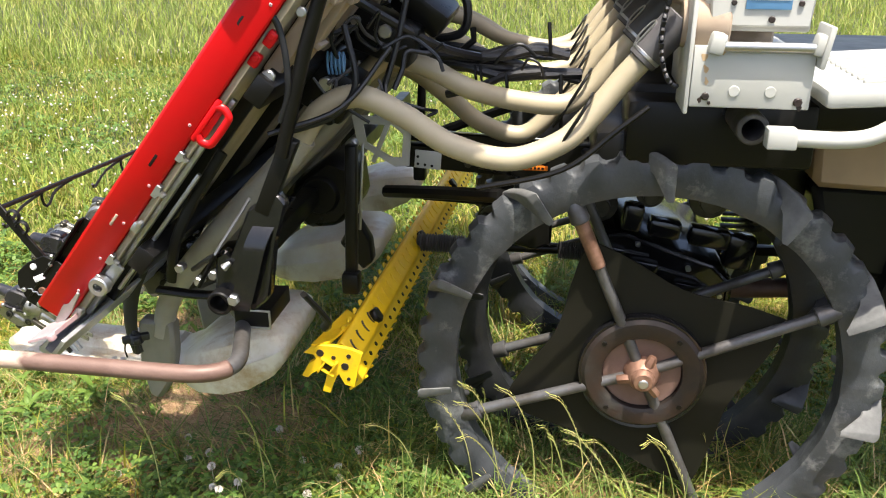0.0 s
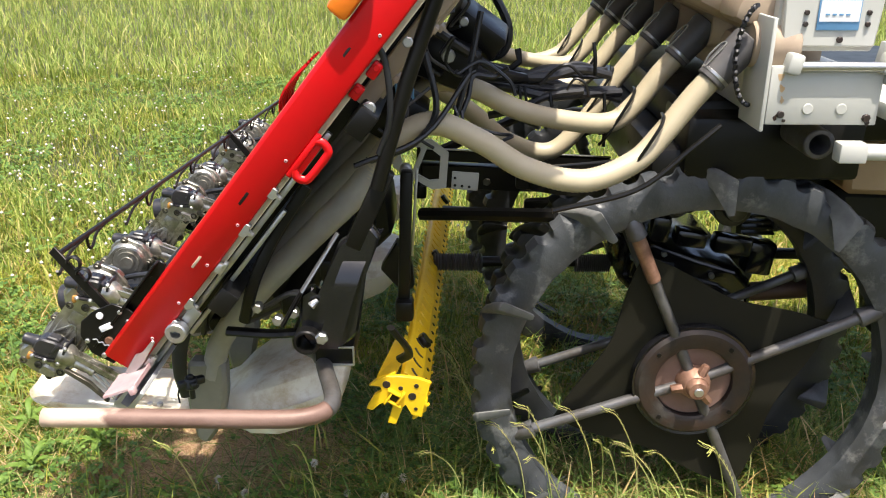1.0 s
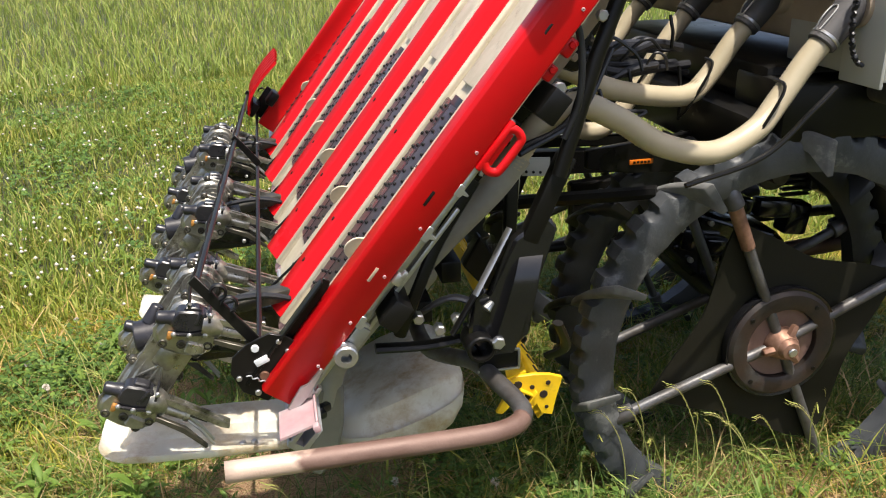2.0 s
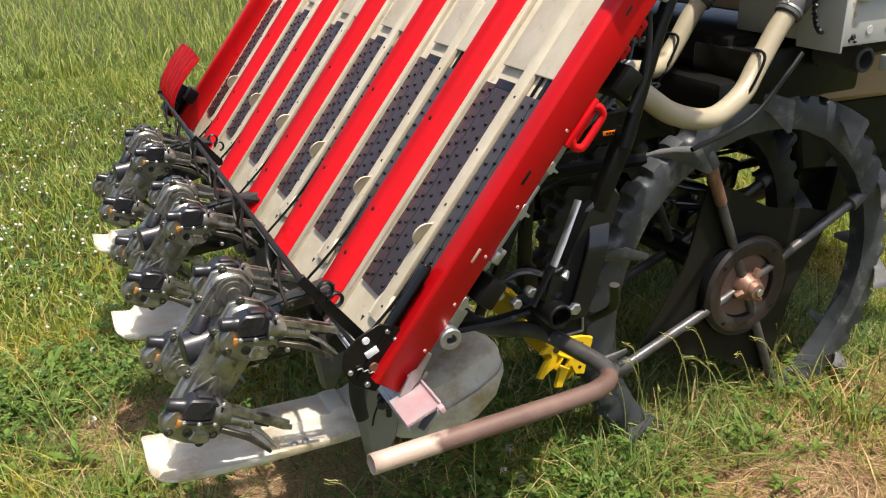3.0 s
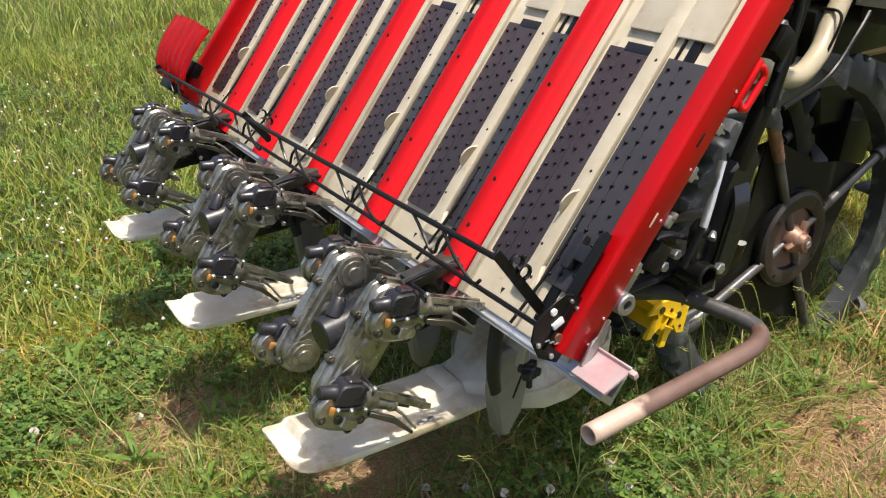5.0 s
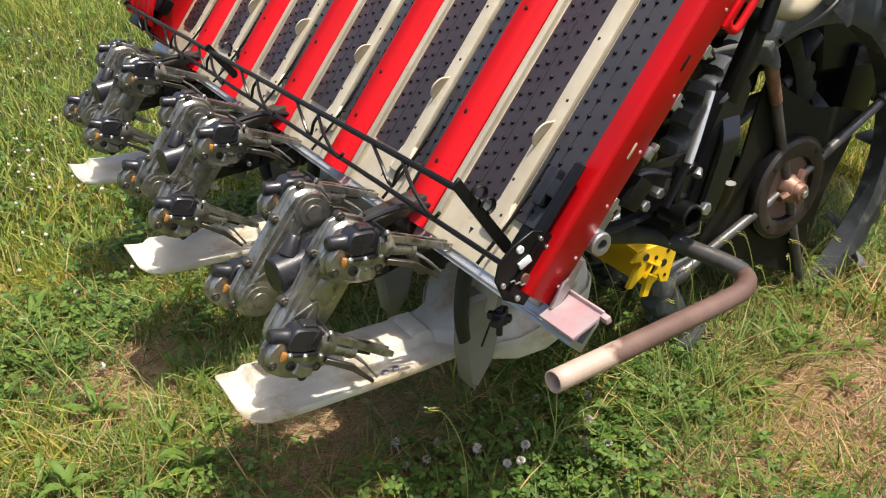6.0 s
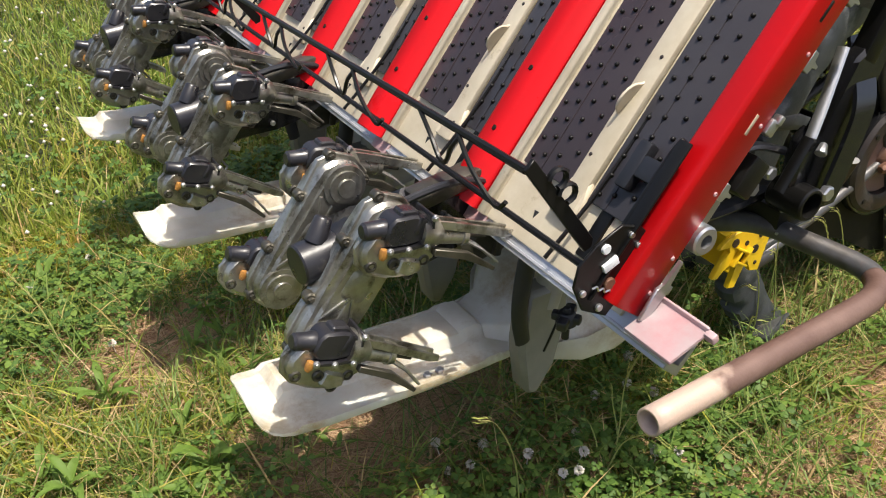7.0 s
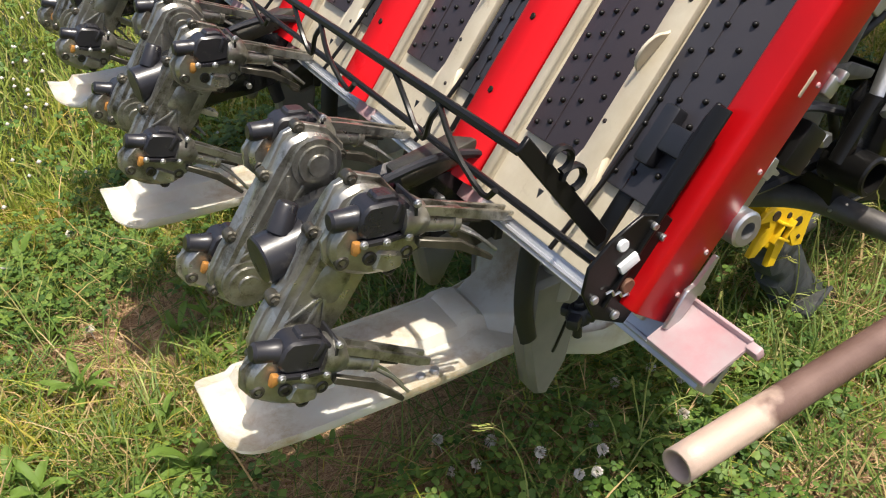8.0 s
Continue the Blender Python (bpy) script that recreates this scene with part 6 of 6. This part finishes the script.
# the short turf thins out into the field without a hard edge
fringe = np.random.default_rng(77)
fx, fy = fringe.uniform(-2.5, 1.8, 34000), fringe.uniform(0.95, 3.4, 34000)
edge = fringe.integers(0, 4, 34000)
reach = np.abs(fringe.normal(0, 0.55, 34000))
fx = np.where(edge == 0, -2.5 - reach, np.where(edge == 1, 1.8 + reach, fx + fringe.normal(0, 0.3, 34000)))
fy = np.where(edge == 2, 0.95 - reach, np.where(edge == 3, 3.4 + reach, fy))
x, y = np.concatenate([x, fx]), np.concatenate([y, fy])
n = len(x)
h = rng.uniform(0.035, 0.105, n) * (1.0 + 0.55 * patchy(x, y, 2.5, 1))
tall = rng.uniform(0, 1, n) > 0.975
h = np.where(tall, h * 1.9, h)
stuff("grass_turf", tri_mesh("grass_turf", *blades(x, y, h, rng.uniform(0.0020, 0.0056, n), rng.uniform(0.1, 1.3, n)), GRASS), "short mixed green meadow grass with dry blades", "grass")
# middle field
x, y = field(105000, -6.0, 4.5, 3.3, 8.5, 1.25)
n = len(x)
xs, ys = field(30000, 1.75, 7.5, 0.2, 3.6)
xb, yb = field(60000, -7.0, 7.5, -5.5, 1.0)
xc, yc = field(16000, -7.0, -2.4, 0.9, 3.5)
xs, ys = np.concatenate([xs, xb, xc]), np.concatenate([ys, yb, yc])
x, y = np.concatenate([x, xs]), np.concatenate([y, ys])
n = len(x)
h = rng.uniform(0.05, 0.15, n) * (1.0 + 0.6 * patchy(x, y, 1.0, 2))
stuff("meadow_grass", tri_mesh("meadow_grass", *blades(x, y, h, rng.uniform(0.004, 0.009, n), rng.uniform(0.1, 1.0, n)), MID_GRASS), "ankle-high green meadow grass", "grass")
# far field
x, y = field(80000, -17.0, 9.0, 8.2, 26.0, 1.5)
n = len(x)
h = rng.uniform(0.12, 0.34, n)
stuff("far_meadow_grass", tri_mesh("far_meadow_grass", *blades(x, y, h, rng.uniform(0.006, 0.014, n), rng.uniform(0.1, 0.8, n)), FAR_GRASS), "tall pale green grass farther off in the meadow", "grass")
# longer tufts round the machine
cx, cy = field(430, -1.5, 1.4, 1.05, 3.1)
keep = rng.uniform(0, 1, len(cx)) > 0.8 * dryness(cx, cy)
cx, cy = cx[keep], cy[keep]
tx, ty = field(130, -0.35, 1.25, 1.40, 2.05)
bx, by = field(120, -1.3, -0.2, 1.75, 2.35)
keep = rng.uniform(0, 1, 120) > 0.9 * dryness(bx, by)
cx, cy = np.concatenate([cx, tx, bx[keep]]), np.concatenate([cy, ty, by[keep]])
k = 26
x = np.repeat(cx, k) + rng.normal(0, 0.035, len(cx) * k)
y = np.repeat(cy, k) + rng.normal(0, 0.035, len(cx) * k)
n = len(x)
stuff("grass_tufts", tri_mesh("grass_tufts", *blades(x, y, rng.uniform(0.08, 0.20, n) * (1 + 0.15 * (x > -0.2)), rng.uniform(0.0020, 0.0050, n), rng.uniform(0.3, 1.5, n)), TALL), "longer soft green grass tufts round the machine", "grass")
# dry thatch lying flat
pts = []
for cx, cy, r in DRY:
    k = int((46000 if cx < -0.3 and 1.9 < cy < 2.1 else 24000) * r)
    pts.append(np.stack([rng.normal(cx, r * 0.62, k), rng.normal(cy, r * 0.5, k)], 1))
pts.append(np.stack(field(5500, -2.4, 1.5, 1.1, 3.2), 1))
pts = np.concatenate(pts)
n = len(pts)
stuff("dry_grass", tri_mesh("dry_grass", *blades(pts[:, 0], pts[:, 1], rng.uniform(0.07, 0.21, n), rng.uniform(0.0018, 0.0046, n), rng.uniform(0.8, 1.6, n), 0.50), STRAW), "flattened straw-brown dry grass", "dry grass")


def clover_leaves(n, region, size, hh):
    x, y = field(n * 3, *region)
    near = np.exp(-(((x + 0.42) / 0.42) ** 2 + ((y - 1.70) / 0.30) ** 2)) * 2.2
    ok = (patchy(x, y, 2.0, 3) > rng.uniform(-0.25, 0.45, len(x))) | (rng.uniform(0, 1, len(x)) < near)
    ok &= rng.uniform(0, 1, len(x)) > 1.1 * dryness(x, y) + 0.62 * (x > -0.05)
    x, y = x[ok][:n], y[ok][:n]
    n = len(x)
    s = rng.uniform(*size, n)
    z = heights(x, y) + rng.uniform(*hh, n)
    az = rng.uniform(0, 2 * np.pi, n)
    tx, ty = rng.normal(0, 0.3, n), rng.normal(0, 0.3, n)
    prof = np.array([(0, 0), (0.45, -0.42), (0.85, -0.46), (1.05, -0.22), (0.96, 0), (1.05, 0.22), (0.85, 0.46), (0.45, 0.42)])
    V, T = [], []
    base = np.arange(n) * 24
    for k in range(3):
        a = az + k * 2 * np.pi / 3
        for px, py in prof:
            lx = (px * np.cos(a) - py * np.sin(a)) * s
            ly = (px * np.sin(a) + py * np.cos(a)) * s
            V.append(np.stack([x + lx, y + ly, z + lx * tx + ly * ty - 0.25 * s * abs(py)], 1))
        for i in range(1, 7):
            T.append(np.stack([base + 8 * k, base + 8 * k + i, base + 8 * k + i + 1], 1))
    return np.stack(V, 1).reshape(-1, 3), np.concatenate(T)


stuff("clover_carpet", tri_mesh("clover_carpet", *clover_leaves(17000, (-2.3, 1.5, 1.05, 3.3), (0.0080, 0.0165), (0.03, 0.105)), CLOVER), "three-leaved green clover among the grass", "clover")
stuff("field_clover", tri_mesh("field_clover", *clover_leaves(9000, (-5.5, 2.5, 3.2, 8.0), (0.012, 0.022), (0.04, 0.11)), CLOVER), "patches of clover out in the meadow", "clover")


# white clover flowers: the near ones one by one, the far ones as a scatter
def flower_mesh(seed, r):
    bm = B()
    rd = random.Random(seed)
    sweep(bm, smooth_pts([(0.01 * rd.uniform(-1, 1), 0.01 * rd.uniform(-1, 1), -0.085), (0.004, 0, -0.04), (0, 0, -0.004)], 3), 0.0011, 5)
    for k in range(46):
        f = (k + 0.5) / 46
        el, az = math.asin(1 - 1.75 * f), 2.39996 * k
        d = Vector((math.cos(el) * math.cos(az), math.cos(el) * math.sin(az), math.sin(el)))
        s = d.orthogonal().normalized() * r * 0.22
        q = d.cross(s)
        tip = d * r * rd.uniform(0.9, 1.12) + Vector((0, 0, -0.1 * r))
        root = d * r * 0.35
        vs = [bm.verts.new(p) for p in (root - s * 0.5, root + s * 0.5, tip + s, tip + q * 0.8 + d * r * 0.06, tip - s)]
        bm.faces.new(vs)
    return mesh_of("clover_flower", bm, PETAL, 60)


FLOWERS = [flower_mesh(k, 0.0088 + 0.0010 * k) for k in range(3)]
SPOTS = [(-0.69, 1.82), (-0.67, 1.88), (-0.60, 1.82), (-0.53, 1.64), (-0.25, 1.69), (-0.32, 1.63), (-0.45, 1.72), (-0.43, 1.89), (-0.37, 1.59), (-0.35, 1.555), (-0.57, 1.73), (0.09, 1.65), (-0.55, 1.66), (-0.49, 1.665), (-0.21, 1.79), (-0.35, 1.76),
         (-0.26, 1.75), (-0.82, 1.77), (-0.65, 1.80), (-1.10, 2.95), (-1.25, 2.72), (-1.02, 2.62), (-1.32, 2.95), (-0.92, 3.05), (-1.18, 3.2)]
rd = random.Random(3)
for k, (fx, fy) in enumerate(SPOTS):
    ob = new("clover_flower", FLOWERS[k % 3])
    ob.matrix_basis = pose(fx, fy, 0.066 + gz(fx, fy) + rd.uniform(0.0, 0.03), rd.uniform(-14, 14), rd.uniform(-14, 14), rd.uniform(0, 360))
    tagged(ob, "white clover flower head on a thin green stalk", "flower", "clover flowers in the grass")
V, T = [], []
for k in range(1900):
    fx = rd.gauss(-2.6, 1.7)
    fy = 3.0 + abs(rd.gauss(0, 1)) * 2.6
    if noise.noise(Vector((fx * 0.9, fy * 0.9, 5))) < rd.uniform(-0.5, 0.4):
        continue
    r = rd.uniform(0.006, 0.011)
    z = gz(fx, fy) + rd.uniform(0.09, 0.15)
    b0 = len(V)
    V += [(fx, fy, z + r), (fx, fy, z - r * 0.7), (fx + r, fy, z), (fx - r, fy, z), (fx, fy + r, z), (fx, fy - r, z)]
    T += [(b0 + a, b0 + b, b0 + c) for a, b, c in ((0, 2, 4), (0, 4, 3), (0, 3, 5), (0, 5, 2), (1, 4, 2), (1, 3, 4), (1, 5, 3), (1, 2, 5))]
stuff("meadow_flowers", tri_mesh("meadow_flowers", V, T, PETAL), "scattered small white clover flowers in the meadow", "flowers")


# tall grass stalks with seed heads
def stalk_mesh(seed):
    rd = random.Random(seed)
    bm = B()
    H, bend = rd.uniform(0.22, 0.36), rd.uniform(0.01, 0.10)
    pts = smooth_pts([(0, 0, 0), (bend * 0.12, 0.004, H * 0.35), (bend * 0.42, 0.0, H * 0.68), (bend, 0.006, H * 0.94), (bend * 1.45, 0.01, H)], 5)
    sweep(bm, pts, lambda i, f: 0.0014 * (1.25 - 0.8 * f), 5)
    for i in range(len(pts) // 2, len(pts)):
        for s in (-1, 1):
            p = pts[i] + Vector((0, 0, 0.004 * s))
            d = (pts[i] - pts[i - 1]).normalized()
            side = d.cross(Vector((0, 0, 1))).normalized() * s
            q = p + d * 0.009 + side * 0.002
            vs = [bm.verts.new(v) for v in (p, p + d * 0.004 + side * 0.0022 + Vector((0, 0, 0.001)), q + d * 0.004, p + d * 0.008 - side * 0.0005)]
            bm.faces.new(vs)
    for k in range(2):
        az, L = rd.uniform(0, 6.28), rd.uniform(0.10, 0.18)
        d = Vector((math.cos(az), math.sin(az), 0))
        c = [Vector((0, 0, 0.02)), d * L * 0.3 + Vector((0, 0, L * 0.6)), d * L * 0.7 + Vector((0, 0, L * 0.7)), d * L + Vector((0, 0, L * 0.45))]
        wv = d.cross(Vector((0, 0, 1))) * 0.0022
        prev = None
        for i, p in enumerate(smooth_pts(c, 3)):
            ww = wv * (1 - i / 10)
            cur = (bm.verts.new(p - ww), bm.verts.new(p + ww))
            if prev:
                bm.faces.new((prev[0], prev[1], cur[1], cur[0]))
            prev = cur
    return mesh_of("grass_stalk", bm, STALK, 60)


STALKS = [stalk_mesh(k) for k in range(6)]
ROOTS = [(-0.67, 1.66), (-0.47, 1.64), (-0.43, 1.64), (-0.39, 1.66), (-0.02, 1.82), (0.08, 1.68), (0.12, 1.70), (0.42, 1.64), (0.55, 1.60), (0.25, 1.68), (0.30, 1.63), (0.14, 1.66), (0.33, 1.60), (0.56, 1.57), (0.01, 1.86), (0.05, 1.74), (0.10, 1.76), (0.17, 1.62), (0.02, 1.78), (-0.06, 1.74),
         (0.20, 1.58), (0.38, 1.57), (-0.10, 1.60), (-1.02, 2.30), (-1.10, 2.62), (-0.95, 2.42), (-1.22, 2.40), (-0.98, 2.28), (0.62, 1.64), (0.46, 1.55)]
for k, (sx, sy) in enumerate(ROOTS):
    ob = new("grass_stalk", STALKS[k % 6])
    ob.matrix_basis = pose(sx, sy, gz(sx, sy) - 0.005, rd.uniform(-10, 10), rd.uniform(-10, 10), rd.uniform(120, 250))
    tagged(ob, "tall pale grass stalk with a seed head", "grass stalk", "tall grass stalks round the wheel")


# broad-leaved weeds
def weed_meshes(seed):
    """A stem and its leaves, each leaf a mesh of its own."""
    rd = random.Random(seed)
    bm = B()
    sweep(bm, [(0, 0, -0.005), (0.004, 0.002, 0.05), (0.0, 0.004, 0.10)], 0.0028, 6)
    stem, leaves = mesh_of("broadleaf_weed", bm, WEED, 60), []
    for k in range(12):
        bm = B()
        az, z0 = 2.4 * k + rd.uniform(-0.3, 0.3), 0.02 + 0.006 * k
        L, wd = rd.uniform(0.055, 0.105) * (1.1 - 0.03 * k), rd.uniform(0.007, 0.0125)
        d, side = Vector((math.cos(az), math.sin(az), 0)), Vector((-math.sin(az), math.cos(az), 0))
        rise, curl = rd.uniform(0.35, 1.0) + 0.05 * k, rd.uniform(0.5, 1.0)
        prev = None
        for i in range(7):
            f = i / 6
            p = Vector((0, 0, z0)) + d * L * f + Vector((0, 0, L * (rise * f - curl * f * f))) + side * L * 0.06 * math.sin(3 * f + k)
            ww = wd * math.sin(math.pi * min(0.97, f * 0.86 + 0.10)) if i < 6 else 0.0006
            cur = (bm.verts.new(p - side * ww + Vector((0, 0, ww * 0.45))), bm.verts.new(p), bm.verts.new(p + side * ww + Vector((0, 0, ww * 0.45))))
            if prev:
                for q in (0, 1):
                    bm.faces.new((prev[q], prev[q + 1], cur[q + 1], cur[q]))
            prev = cur
        leaves.append(mesh_of("leaf", bm, WEED, 60))
    return stem, leaves


WEEDS = [weed_meshes(k) for k in range(5)]
more = [(rd.uniform(-1.45, -0.78), rd.uniform(1.72, 2.75), rd.uniform(0.45, 0.90)) for k in range(34)] + [(rd.uniform(0.0, 0.75), rd.uniform(1.25, 1.6), rd.uniform(0.6, 0.9)) for k in range(7)]
for k, (sx, sy, sc) in enumerate(more + [(-1.085, 2.46, 1.15), (-1.10, 2.67, 1.0), (-1.02, 2.14, 1.1), (-1.24, 2.25, 1.2), (-0.86, 2.42, 0.9), (-1.28, 2.33, 1.0), (-1.00, 2.28, 0.9), (-1.05, 3.02, 1.0), (0.34, 1.54, 0.9), (-0.96, 1.92, 0.9), (-0.84, 1.70, 0.9), (-1.18, 2.06, 1.0), (-0.25, 1.64, 0.7), (-1.36, 2.50, 1.0), (-1.15, 2.15, 0.8), (0.46, 1.48, 0.8)]):
    stem, leaves = WEEDS[k % 5]
    ob = new("broadleaf_weed", stem)
    ob.matrix_basis = pose(sx, sy, gz(sx, sy), rd.uniform(-8, 8), rd.uniform(-8, 8), rd.uniform(0, 360)) @ Matrix.Scale(sc * 0.82, 4)
    tagged(ob, "bright green weed with long pointed leaves", "weed", "weeds in the grass")
    for me in leaves:
        part("leaf", me, None, ob)
